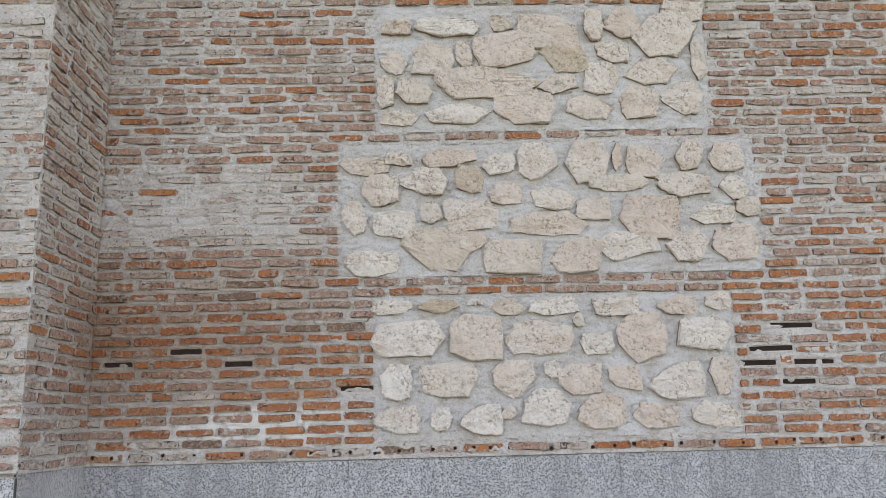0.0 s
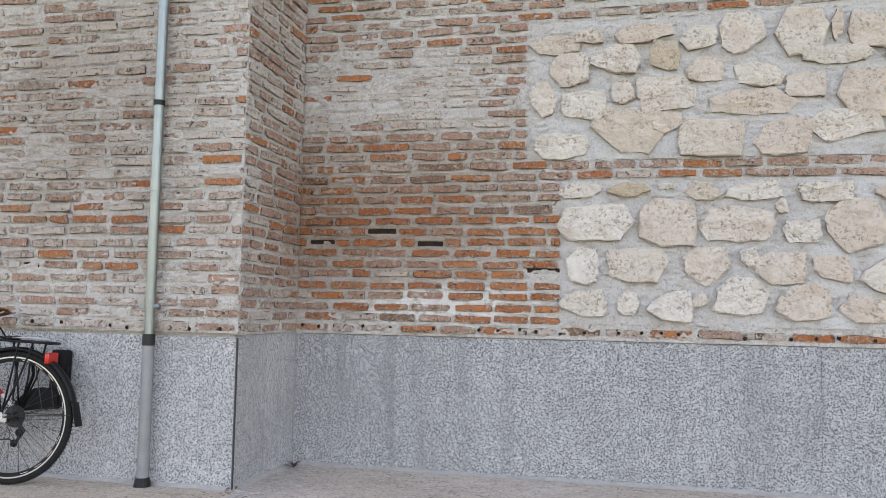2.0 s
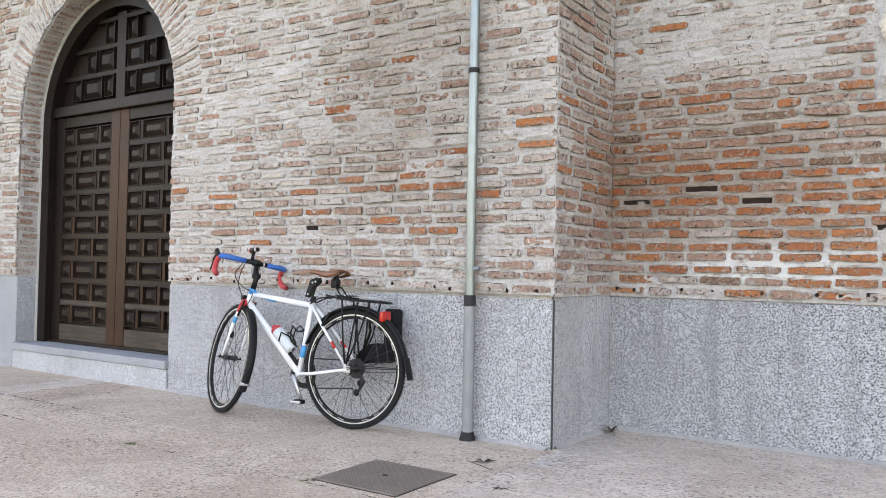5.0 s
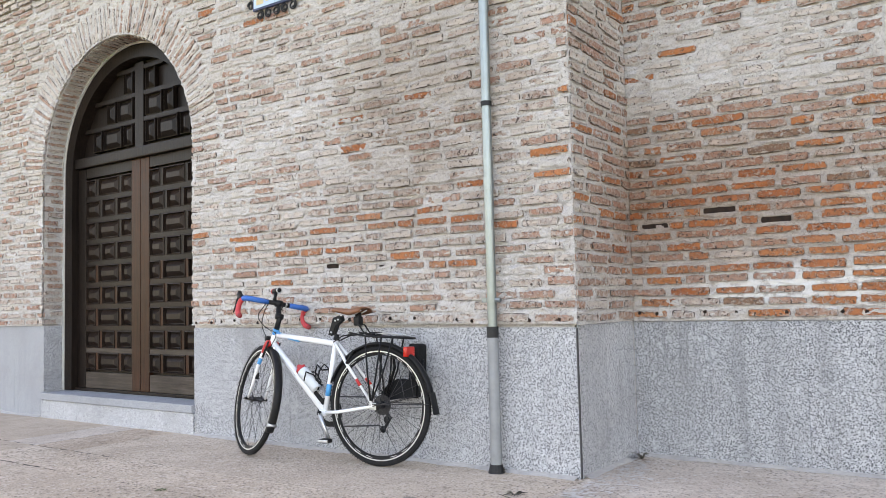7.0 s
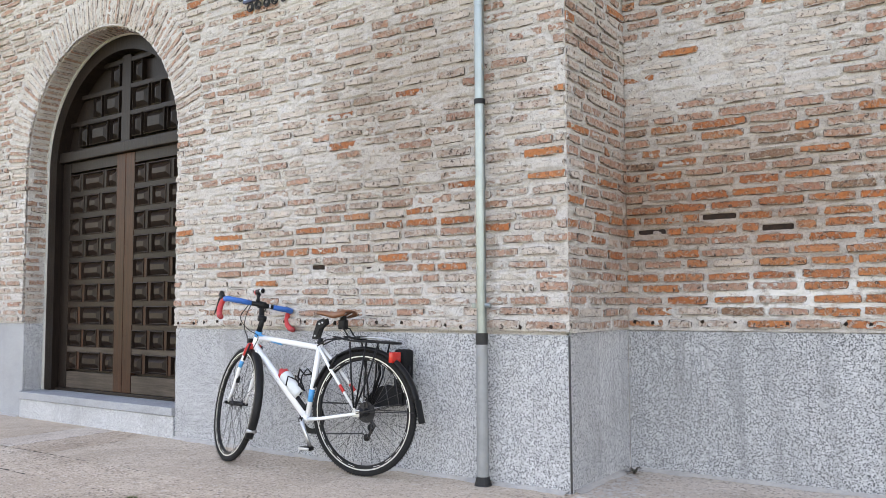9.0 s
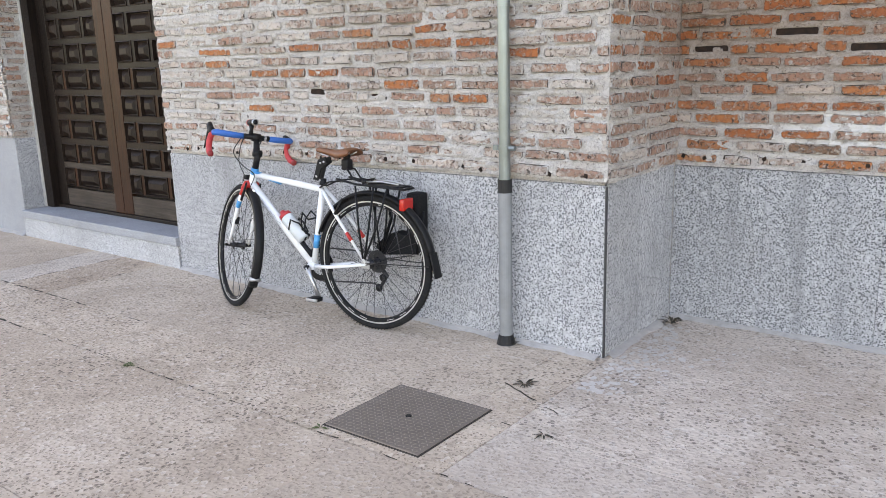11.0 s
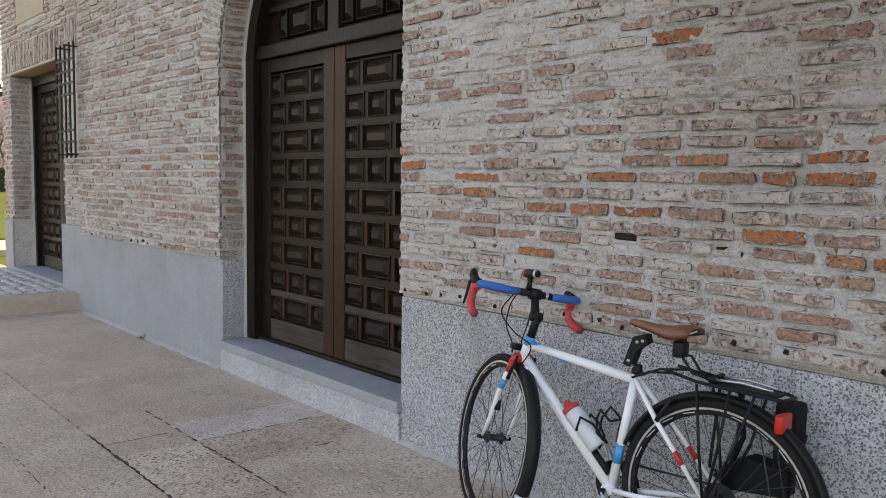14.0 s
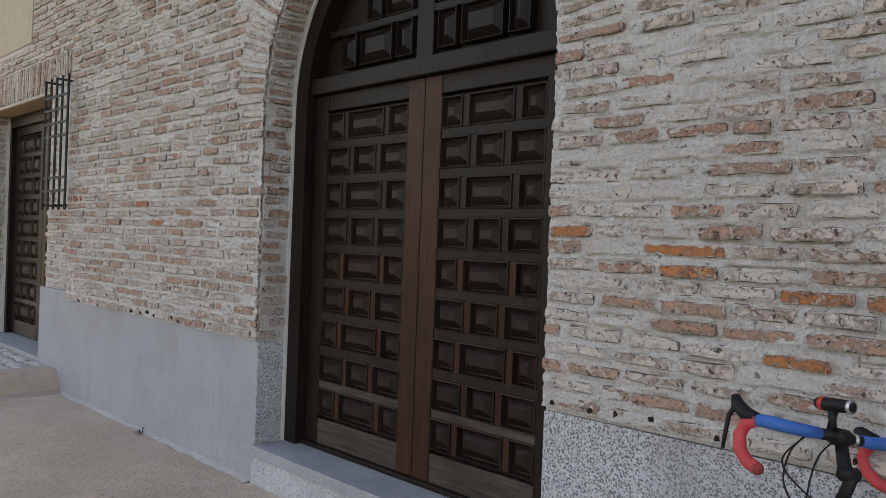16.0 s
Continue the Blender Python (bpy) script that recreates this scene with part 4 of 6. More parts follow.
def panelled_leaf(thing, x0, x1, z0, z1, y, rows, mats=(WOOD, WOOD_RED, WOOD_PALE), meeting=""):
    """A leaf of stiles, rails and three panels in each row, wide and narrow by turns."""
    leaf = part("door_leaf", box(bmesh.new(), x0, x1, y + 0.041, y + 0.053, z0, z1), mats[0], thing)
    st, rail = 0.12, 0.042
    for a, b in ((x0, x0 + st), (x1 - st, x1)):
        red = (meeting == "right" and b == x1) or (meeting == "left" and a == x0)
        part("stile", box(bmesh.new(), a + 0.001, b - 0.001, y - 0.004, y + 0.0405, z0, z1, 0.004), mats[1] if red else mats[0], leaf)
    ia, ib = x0 + st, x1 - st
    lo, hi = 0.14, 0.09
    step = (z1 - z0 - lo - hi) / rows
    part("rail", box(bmesh.new(), ia, ib, y, y + 0.0405, z0, z0 + lo, 0.003), mats[2], leaf)
    part("rail", box(bmesh.new(), ia, ib, y, y + 0.0405, z1 - hi, z1, 0.003), mats[0], leaf)
    for r in range(rows):
        za, zb = z0 + lo + r * step, z0 + lo + (r + 1) * step
        if r:
            part("rail", box(bmesh.new(), ia, ib, y, y + 0.0405, za - rail / 2, za + rail / 2, 0.003), mats[2] if r == 1 else WOOD_WORN_LIFTED if r < 5 else mats[0], leaf)
        shares = (0.25, 0.5, 0.25) if r % 2 == 0 else (0.335, 0.33, 0.335)
        x = ia
        for k, s in enumerate(shares):
            w = (ib - ia) * s
            if k:
                part("muntin", box(bmesh.new(), x - rail / 2, x + rail / 2, y + 0.001, y + 0.0405, za + rail / 2, zb - rail / 2, 0.003), mats[1] if r < 5 else mats[0], leaf)
            pw, ph = w - rail * (1.0 if k == 1 else 0.5), step - rail
            cx = x + w / 2 + (-rail / 4 if k == 0 else rail / 4 if k == 2 else 0)
            # all panels take the lighter wood, a colour lift against their slopes' shade
            ob = part("panel", raised_panel(pw, ph), WOOD_WORN_LIFTED, leaf)
            ob.location = (cx, y + 0.0015, (za + zb) / 2)
            x += w
    return leaf


DY = 0.25
door = new("church_door")
structure(door, "tall dark wooden double door with raised panels in a round arch", "door")
FR = 0.13
ring_out = [(DC - (DRAD - 0.002) * math.cos(radians(a)), SPRING + (DRAD - 0.002) * math.sin(radians(a))) for a in range(0, 181, 6)]
ring_in = [(DC - (DRAD - FR) * math.cos(radians(a)), SPRING + (DRAD - FR) * math.sin(radians(a))) for a in range(180, -1, -6)]
bm = prism(bmesh.new(), [(DL + 0.002, STEP)] + ring_out + [(DR - 0.002, STEP), (DR - FR, STEP)] + ring_in + [(DL + FR, STEP)], 0.185, 0.30)
part("door_frame", bm, WOOD, door)
bm = prism(bmesh.new(), [(DL + 0.001, STEP)] + [(DC - (DRAD - 0.001) * math.cos(radians(a)), SPRING + (DRAD - 0.001) * math.sin(radians(a))) for a in range(0, 181, 6)] + [(DR - 0.001, STEP), (DR - 0.018, STEP)]
           + [(DC - (DRAD - 0.018) * math.cos(radians(a)), SPRING + (DRAD - 0.018) * math.sin(radians(a))) for a in range(180, -1, -6)] + [(DL + 0.018, STEP)], 0.168, 0.1845)
part("casing", bm, PLASTER, door, "pale plaster strip around the frame")
TR0, TR1 = 2.195, 2.285
part("transom", box(bmesh.new(), DL + FR, DR - FR, DY - 0.045, DY + 0.05, TR0, TR1, 0.008), WOOD, door)
mid = DC + 0.02
panelled_leaf(door, DL + FR + 0.002, mid - 0.0015, STEP + 0.025, TR0 - 0.002, DY, 9, meeting="right")
panelled_leaf(door, mid + 0.0015, DR - FR - 0.002, STEP + 0.025, TR0 - 0.002, DY, 9, meeting="left")
part("threshold", box(bmesh.new(), DL + FR, DR - FR, DY - 0.03, DY + 0.06, STEP + 0.001, STEP + 0.024, 0.004), WOOD, door)
# panels in the arch above the transom
tri = DRAD - FR
bm = prism(bmesh.new(), [(DC - tri * math.cos(radians(a)), max(TR1, SPRING + tri * math.sin(radians(a)))) for a in range(4, 177, 6)], DY + 0.041, DY + 0.053)
tymp = part("arch_panel", bm, WOOD, door)
part("muntin", box(bmesh.new(), DC - 0.06, DC + 0.06, DY - 0.002, DY + 0.0405, TR1, SPRING + tri - 0.02, 0.003), WOOD, tymp)
for row in range(4):
    zc = TR1 + 0.13 + row * 0.225
    for side in (-1, 1):
        x = 0.06
        for k, w in enumerate((0.16, 0.30, 0.16, 0.22) if row % 2 == 0 else (0.25, 0.16, 0.30, 0.2)):
            far = math.hypot(x + w, zc + 0.1 - SPRING)
            if far < tri + 0.01:
                ob = part("panel", raised_panel(w - 0.036, 0.185), WOOD, tymp)
                ob.location = (DC + side * (x + w / 2 + 0.016), DY + 0.0015, zc)
            x += w
    part("rail", box(bmesh.new(), DC - math.sqrt(max(0.01, tri ** 2 - (zc + 0.112 - SPRING) ** 2)) + 0.01, DC + math.sqrt(max(0.01, tri ** 2 - (zc + 0.112 - SPRING) ** 2)) - 0.01, DY, DY + 0.0405, zc + 0.094, zc + 0.131, 0.003), WOOD, tymp) if zc + 0.131 < SPRING + tri - 0.03 else None
# dark room side closes the opening
structure(part("door_backing", box(bmesh.new(), DL, DR, 0.31, 0.36, 0.0, SPRING + DRAD + 0.2), WOOD), "plain dark boarding behind the church door", "boarding")
step_thing = structure(part("door_step", box(bmesh.new(), DL - 0.0, DR + 0.0, -0.03, 0.30, 0.155, STEP, 0.006), GRANITE_PLAIN), "grey granite step under the church door", "step")
part("riser", box(bmesh.new(), DL, DR, -0.018, 0.30, -0.1, 0.152, 0.003), GRANITE, step_thing)
part("jamb_slab", box(bmesh.new(), DL, DL + 0.006, 0.001, 0.167, STEP + 0.001, PLINTH - 0.0, 0.002), GRANITE, base_left)
part("jamb_slab", box(bmesh.new(), DR - 0.006, DR, 0.001, 0.167, STEP + 0.001, PLINTH - 0.02, 0.002), GRANITE, base_front)

# bricks of the arch, set on edge round the opening
arch_n = 62
for i in range(arch_n):
    a = radians(180 * (i + 0.5) / arch_n)
    kind = rng.choice(("pink", "washed", "washed", "pink", "red", "washed") if a > 1.2 else ("pink", "red", "red", "pink", "washed"))
    ob = new("arch_brick", brick_meshes[kind, rng.randrange(14)])
    ob.parent = wall_front
    r = DRAD + RIMR / 2 + 0.004
    w = math.pi * (DRAD + 0.1) / arch_n - 0.026
    ob.matrix_local = pose(DC + r * math.cos(a), -0.008, SPRING + r * math.sin(a), 0, -math.degrees(a), 0) @ Matrix.Diagonal((RIMR - rng.uniform(0.0, 0.03), 1, w, 1))
# underside of the arch
for i in range(arch_n):
    a = radians(180 * (i + 0.5) / arch_n)
    ob = new("soffit_brick", brick_meshes[rng.choice(("pink", "washed", "red")), rng.randrange(14)])
    ob.parent = wall_front
    ob.matrix_local = (Matrix.Translation((DC + DRAD * math.cos(a), 0.085, SPRING + DRAD * math.sin(a))) @ Matrix.Rotation(-a, 4, "Y") @ pose(0, 0, 0, 0, 0, -90)
                       @ Matrix.Diagonal((0.15, 1, math.pi * DRAD / arch_n - 0.026, 1)))

# ---------------------------------------------------------------- downpipe
pipe = new("downpipe")
tagged(pipe, "galvanised steel downpipe with a thicker dull grey foot on the wall", "downpipe")
PX, PY = -0.472, -0.062
part("upper_pipe", tube(bmesh.new(), [(PX, PY, z) for z in (0.74, 2.0, 4.0, 6.5)], 0.026, 20), ZINC, pipe, smooth=False)
part("foot_pipe", tube(bmesh.new(), [(PX, PY, z) for z in (0.03, 0.3, 0.748)], 0.031, 20), PIPE_GREY, pipe, "dull grey cast foot of the pipe")
part("foot_seal", tube(bmesh.new(), [(PX, PY, -0.005), (PX, PY, 0.012), (PX, PY, 0.045)], [0.048, 0.042, 0.034], 16), IRON, pipe)
part("tape", tube(bmesh.new(), [(PX, PY, 0.722), (PX, PY, 0.782)], 0.0325, 20), plain("black_tape", (0.009, 0.009, 0.010), 0.6), pipe)
for z in (1.565, 2.56, 3.6):
    part("sleeve", tube(bmesh.new(), [(PX, PY, z - 0.03), (PX, PY, z + 0.03)], 0.0283, 20), ZINC, pipe)
part("joint_ring", tube(bmesh.new(), [(PX, PY, 1.995), (PX, PY, 2.022)], 0.0305, 20), IRON, pipe)
for z in (0.925, 3.0):
    br = part("bracket", tube(bmesh.new(), [(PX, PY, z - 0.011), (PX, PY, z + 0.011)], 0.0315, 20), ZINC, pipe)
    part("bolt", tube(bmesh.new(), [(PX + 0.034, PY - 0.012, z), (PX + 0.064, PY - 0.012, z)], 0.0115, 8), ZINC, br)
    part("clamp_ear", box(bmesh.new(), PX - 0.052, PX + 0.052, PY - 0.016, PY - 0.008, z - 0.012, z + 0.012, 0.002), ZINC, br)
    part("wall_stud", tube(bmesh.new(), [(PX, PY + 0.02, z), (PX, -0.004, z)], 0.008, 8), ZINC, br)

# ---------------------------------------------------------------- manhole cover
cover = new("manhole_cover")
tagged(cover, "square brown chequered steel manhole cover in the pavement", "manhole cover")
MX, MY = -0.336, -0.957
part("plate", box(bmesh.new(), -0.222, 0.222, -0.222, 0.222, -0.01, 0.006, 0.003), RUST_STEEL, cover)
bm = bmesh.new()
for i in range(22):
    for j in range(22):
        x, y = -0.205 + i * 0.0195, -0.205 + j * 0.0195
        s = 1 if (i + j) % 2 else -1
        q = [bm.verts.new((x + dx * 0.0062 - s * dy * 0.0062, y + s * dx * 0.0062 + dy * 0.0062, z)) for dx, dy, z in ((-1, 0, 0.0062), (0, 0.4, 0.0082), (1, 0, 0.0062), (0, -0.4, 0.0082))]
        bm.faces.new(q)
part("chequer_ribs", bm, plain("worn_rib_steel", (0.36, 0.30, 0.245), 0.45, 0.5, 60, 0.4, 0.2), cover)
part("frame", box(bmesh.new(), -0.229, 0.229, -0.229, 0.229, -0.02, 0.0026, 0.001), plain("dark_frame_gap", (0.045, 0.037, 0.03), 0.8), cover, "dark seam around the plate")
part("lifting_hole", tube(bmesh.new(), [(0, 0, 0.004), (0, 0, 0.0092)], 0.012, 10), IRON, cover)
cover.location = (MX, MY, 0.0)

# ---------------------------------------------------------------- bicycle
WHITE = plain("white_gloss_paint", (0.80, 0.81, 0.82), 0.25, 0, 40, 0.06, 0, 0, (0.4, 0.38, 0.35), 0.4)
BLUE = plain("sky_blue_paint", (0.02, 0.30, 0.62), 0.3, 0, 40, 0.1, 0)
RED = plain("red_paint", (0.55, 0.025, 0.02), 0.3, 0, 40, 0.1, 0)
BLUE_TAPE = plain("blue_bar_tape", (0.008, 0.12, 0.42), 0.6, 0, 90, 0.15, 0.3)
RED_TAPE = plain("red_bar_tape", (0.55, 0.045, 0.05), 0.6, 0, 90, 0.15, 0.3)
BLACK = plain("black_plastic", (0.009, 0.009, 0.010), 0.5, 0, 50, 0.1, 0.1)
RUBBER = plain("tyre_rubber", (0.013, 0.013, 0.014), 0.85, 0, 60, 0.3, 0.4, 0.003, (0.05, 0.045, 0.04))
ALU = plain("worn_aluminium", (0.55, 0.56, 0.57), 0.35, 0.9, 60, 0.2, 0.05)
STEEL = plain("dark_spoke_steel", (0.055, 0.055, 0.06), 0.45, 0.8)
LEATHER = plain("brown_saddle_leather", (0.20, 0.075, 0.032), 0.42, 0, 35, 0.3, 0.15)
FABRIC = plain("black_bag_fabric", (0.009, 0.009, 0.010), 0.9, 0, 160, 0.3, 0.5, 0.002)
BOTTLE = plain("frosted_bottle_plastic", (0.60, 0.63, 0.64), 0.4, 0, 20, 0.1, 0)
LAMP_RED = plain("red_reflector_plastic", (0.55, 0.02, 0.012), 0.2, 0, 80, 0.1, 0.2)
for dull in (BLACK, RUBBER, FABRIC):
    dull.node_tree.nodes["Principled BSDF"].inputs["Specular IOR Level"].default_value = 0.22
DECAL = plain("pale_decal", (0.6, 0.6, 0.6))
LETTER = plain("dark_decal", (0.03, 0.03, 0.04), 0.5)

RW, WB = 0.341, 0.938
bike = new("bicycle")
tagged(bike, "white touring bicycle, red and blue drop bars, leaning on the wall", "bicycle")
bike.matrix_world = pose(-1.145, -0.236, 0, 0, 0, 186.0) @ pose(0, 0, 0, 2.2, 0, 0)
V = Vector


def bpart(name, bm, mat, parent=None, label="", smooth=True, at=None):
    ob = part(name, bm, mat, parent or bike, label, smooth)
    if at is not None:
        ob.matrix_local = at
    return ob


def disc_of(y0, y1, r, n=20):
    return tube(bmesh.new(), [(0, y0, 0), (0, y1, 0)], r, n)


def revolve_band(profile, n=56, a0=0.0, a1=360.0):
    """A profile of (y, radius) swept round the wheel axis."""
    bm = bmesh.new()
    full = a1 - a0 >= 360
    rings = []
    for i in range(n + (0 if full else 1)):
        a = radians(a0 + (a1 - a0) * i / n)
        rings.append([bm.verts.new((r * math.cos(a), y, r * math.sin(a))) for y, r in profile])
    k = len(profile)
    for i in range(n):
        a, b = rings[i], rings[(i + 1) % len(rings)]
        for j in range(k):
            bm.faces.new((a[j], a[(j + 1) % k], b[(j + 1) % k], b[j]))
    if not full:
        bm.faces.new(rings[0])
        bm.faces.new(rings[-1][::-1])
    return bm


spoke_mesh = None


def wheel(parent, at, rear):
    global spoke_mesh
    w = new("rear_wheel" if rear else "front_wheel")
    w.parent = parent
    w.matrix_local = at
    tr = 0.0175
    tyre = bpart("tyre", revolve_band([(tr * math.cos(a), RW - tr + tr * math.sin(a)) for a in (2 * math.pi * i / 12 for i in range(12))], 64), RUBBER, w)
    # small side knobs of the tread
    bm = bmesh.new()
    for i in range(110):
        a = 2 * math.pi * i / 110
        for s in (-1, 1):
            c = V((math.cos(a) * (RW - 0.006), s * 0.0155, math.sin(a) * (RW - 0.006)))
            t = V((-math.sin(a), 0, math.cos(a))) * 0.0035
            o = V((math.cos(a), 0, math.sin(a)))
            v = [bm.verts.new(c + q) for q in (-t, t, t + o * 0.006 + V((0, s * 0.001, 0)), -t + o * 0.006 + V((0, s * 0.001, 0)))]
            bm.faces.new(v)
    tread = bpart("tread", bm, RUBBER, w)
    tagged(tread, kind="stuff")
    bpart("rim", revolve_band([(-0.012, 0.312), (0.012, 0.312), (0.010, 0.290), (0.0, 0.284), (-0.010, 0.290)], 64), BLACK, w, "black rim", smooth=False)
    for s in (-1, 1):
        bpart("brake_track", revolve_band([(s * 0.0122, 0.3105), (s * 0.0128, 0.3105), (s * 0.0128, 0.3035), (s * 0.0122, 0.3035)], 64), ALU, w, "bright brake track", smooth=False)
        bm = bmesh.new()
        for i in range(22):
            a0 = i * 360 / 22
            if i % 11 in (0, 5):
                continue
            aa, ab = radians(a0), radians(a0 + 8.5)
            v = [bm.verts.new((r * math.cos(a), s * 0.0121 - s * 0.0015 * (0.312 - r) / 0.02 + s * 0.0006, r * math.sin(a))) for r, a in ((0.299, aa), (0.2965, ab), (0.2935, ab), (0.296, aa))]
            bm.faces.new(v)
        tagged(bpart("rim_decal", bm, DECAL, w, smooth=False), kind="stuff")
    bpart("hub", tube(bmesh.new(), [(0, y, 0) for y in (-0.05, -0.032, -0.031, -0.025, 0.025, 0.031, 0.032, 0.05)], [0.01, 0.012, 0.026, 0.014, 0.014, 0.026, 0.012, 0.01], 14), STEEL, w)
    if spoke_mesh is None:
        sp = bmesh.new()
        tube(sp, [(0, 0, 0), (0, 0, 1)], 0.0013, 5)
        spoke_mesh = bpy.data.meshes.new("spoke")
        sp.to_mesh(spoke_mesh)
        sp.free()
        spoke_mesh.materials.append(STEEL)
    for i in range(28):
        a = 2 * math.pi * i / 28
        s = 1 if i % 2 else -1
        lead = (0.55 if (i // 2) % 2 else -0.55)
        p0 = V((0.024 * math.cos(a + lead * 2), s * 0.029, 0.024 * math.sin(a + lead * 2)))
        p1 = V((0.289 * math.cos(a), s * 0.004, 0.289 * math.sin(a)))
        ob = new("spoke", spoke_mesh)
        ob.parent = w
        d = p1 - p0
        ob.matrix_local = Matrix.Translation(p0) @ d.to_track_quat("Z", "Y").to_matrix().to_4x4() @ Matrix.Diagonal((1, 1, d.length, 1))
    return w


A, B, BBK, SC = V((0, 0, RW)), V((WB, 0, RW)), V((0.385, 0, 0.285)), V((0.312, 0, 0.690))
HT, HB = V((0.772, 0, 0.772)), V((0.806, 0, 0.672))
frame_part = bpart("frame", tube(bmesh.new(), [SC + V((0.0, 0, 0.0)), HT + V((0.004, 0, -0.028))], 0.0165, 16), WHITE, None, "white gloss frame tubes")
bpart("down_tube", tube(bmesh.new(), [HB + V((-0.006, 0, 0.022)), BBK], 0.0215, 16), WHITE, frame_part)
bpart("seat_tube", tube(bmesh.new(), [BBK, SC + (SC - BBK).normalized() * 0.03], 0.0165, 16), WHITE, frame_part)
bpart("head_tube", tube(bmesh.new(), [HB, HT], 0.0195, 16), WHITE, frame_part)
bpart("head_band", tube(bmesh.new(), [HT + (HB - HT) * 0.28, HT + (HT - HB).normalized() * 0.006], 0.0205, 16), BLUE, frame_part, "sky blue head band")
tt = (SC - HT).normalized()
bpart("top_stripe", tube(bmesh.new(), [HT + V((0.004, 0, -0.026)) + tt * 0.01 + V((0, 0, 0.0035)), HT + V((0.004, 0, -0.026)) + tt * 0.11 + V((0, 0, 0.002)), HT + V((0.004, 0, -0.026)) + tt * 0.19 - V((0, 0, 0.004))], [0.0155, 0.0148, 0.011], 12), BLUE, frame_part, "sky blue stripe on the top tube")
bpart("bottom_bracket", disc_of(-0.036, 0.036, 0.021), WHITE, frame_part, at=Matrix.Translation(BBK))
su = (SC - BBK).normalized()
bpart("seat_band", tube(bmesh.new(), [BBK + su * 0.10, BBK + su * 0.17], 0.0171, 16), BLUE, frame_part, "blue band on the seat tube")
for s in (-1, 1):
    drop = A + V((0.0, s * 0.062, 0.0))
    bpart("chain_stay", tube(bmesh.new(), [BBK + V((-0.02, s * 0.02, 0)), BBK + V((-0.12, s * 0.034, 0.01)), drop], [0.011, 0.010, 0.007], 10), WHITE, frame_part)
    top = SC + V((-0.005, s * 0.012, 0.005))
    bpart("seat_stay", tube(bmesh.new(), [top, top * 0.65 + drop * 0.35 + V((0, s * 0.012, 0)), drop], [0.0095, 0.009, 0.007], 10), WHITE, frame_part)
    q = top * 0.35 + drop * 0.65 + V((0, s * 0.0125 * 0.54, 0))
    dd = (drop - top).normalized()
    bpart("stay_band", tube(bmesh.new(), [q - dd * 0.03, q + dd * 0.018], 0.0098, 10), RED, frame_part, "red band on the stay")
    bpart("dropout", box(bmesh.new(), -0.018, 0.03, s * 0.062 - 0.003, s * 0.062 + 0.003, RW - 0.02, RW + 0.018, 0.002), ALU, frame_part, smooth=False)
# dark script on the down tube, drawn as plain bars
dt0, dt1 = HB + V((-0.006, 0, 0.022)), BBK
dtd = (dt1 - dt0).normalized()
dtn = V((dtd.z, 0, -dtd.x))
bm = bmesh.new()
lg = random.Random(4)
for i in range(17):
    if i == 8:
        continue
    c = dt0 + dtd * (0.085 + i * 0.0125) + V((0, 0.0212, 0))
    h = lg.choice((0.004, 0.004, 0.007))
    for off in (-0.003, 0.002):
        v = [bm.verts.new(c + dtd * (off + a) + dtn * b + V((0, 0.0006 - abs(b) * 0.12, 0))) for a, b in ((0, -h), (0.0016, -h), (0.0028, h), (0.0012, h))]
        bm.faces.new(v)
bpart("decal_script", bm, LETTER, frame_part, "dark script decal", smooth=False)

wheel(bike, Matrix.Translation(A), True)

# steered parts turn together about the head tube
axis = (HT - HB).normalized()
STEER = Matrix.Translation(HB) @ Matrix.Rotation(radians(-29), 4, axis) @ Matrix.Translation(-HB)
fork = bpart("fork", tube(bmesh.new(), [HB + V((0, -0.042, -0.008)), HB + V((0.002, -0.03, 0.012)), HB + V((0, 0, 0.014)), HB + V((0.002, 0.03, 0.012)), HB + V((0, 0.042, -0.008))], [0.015, 0.021, 0.026, 0.021, 0.015], 12), RED, None, "red fork crown", at=STEER)
wheel(fork, Matrix.Translation(B), False)
for s in (-1, 1):
    p0, p1, p2 = HB + V((0.0, s * 0.042, -0.006)), HB + V((0.055, s * 0.05, -0.13)), B + V((0, s * 0.056, 0.0))
    bpart("fork_blade", tube(bmesh.new(), [p0, p1, p1 * 0.4 + p2 * 0.6 + V((-0.008, 0, 0)), p2], [0.0125, 0.0115, 0.009, 0.007], 12), WHITE, fork, "white fork blade")
    bpart("blade_band", tube(bmesh.new(), [p0 * 0.42 + p1 * 0.58, p0 * 0.12 + p1 * 0.88], 0.0124, 12), BLUE, fork, "blue band on the blade")
    bpart("blade_top", tube(bmesh.new(), [p0 + V((-0.001, 0, 0.004)), p0 * 0.68 + p1 * 0.32], [0.0133, 0.0128], 12), RED, fork)
    bpart("brake_arm", tube(bmesh.new(), [p0 * 0.45 + p1 * 0.55 + V((-0.022, 0, 0)), p0 + V((-0.03, -s * 0.004, 0.03))], [0.008, 0.005], 8), BLACK, fork)
bpart("skewer", tube(bmesh.new(), [B + V((0, -0.072, 0)), B + V((0, 0.072, 0)), B + V((-0.012, 0.078, 0)), B + V((-0.05, 0.08, 0.006))], [0.008, 0.008, 0.006, 0.005], 8), BLACK, fork)
bpart("dynamo_reflector", box(bmesh.new(), -0.008, 0.008, -0.012, 0.012, -0.02, 0.02, 0.004), BLACK, fork, at=Matrix.Translation(HB + V((0.07, 0.04, -0.19))))


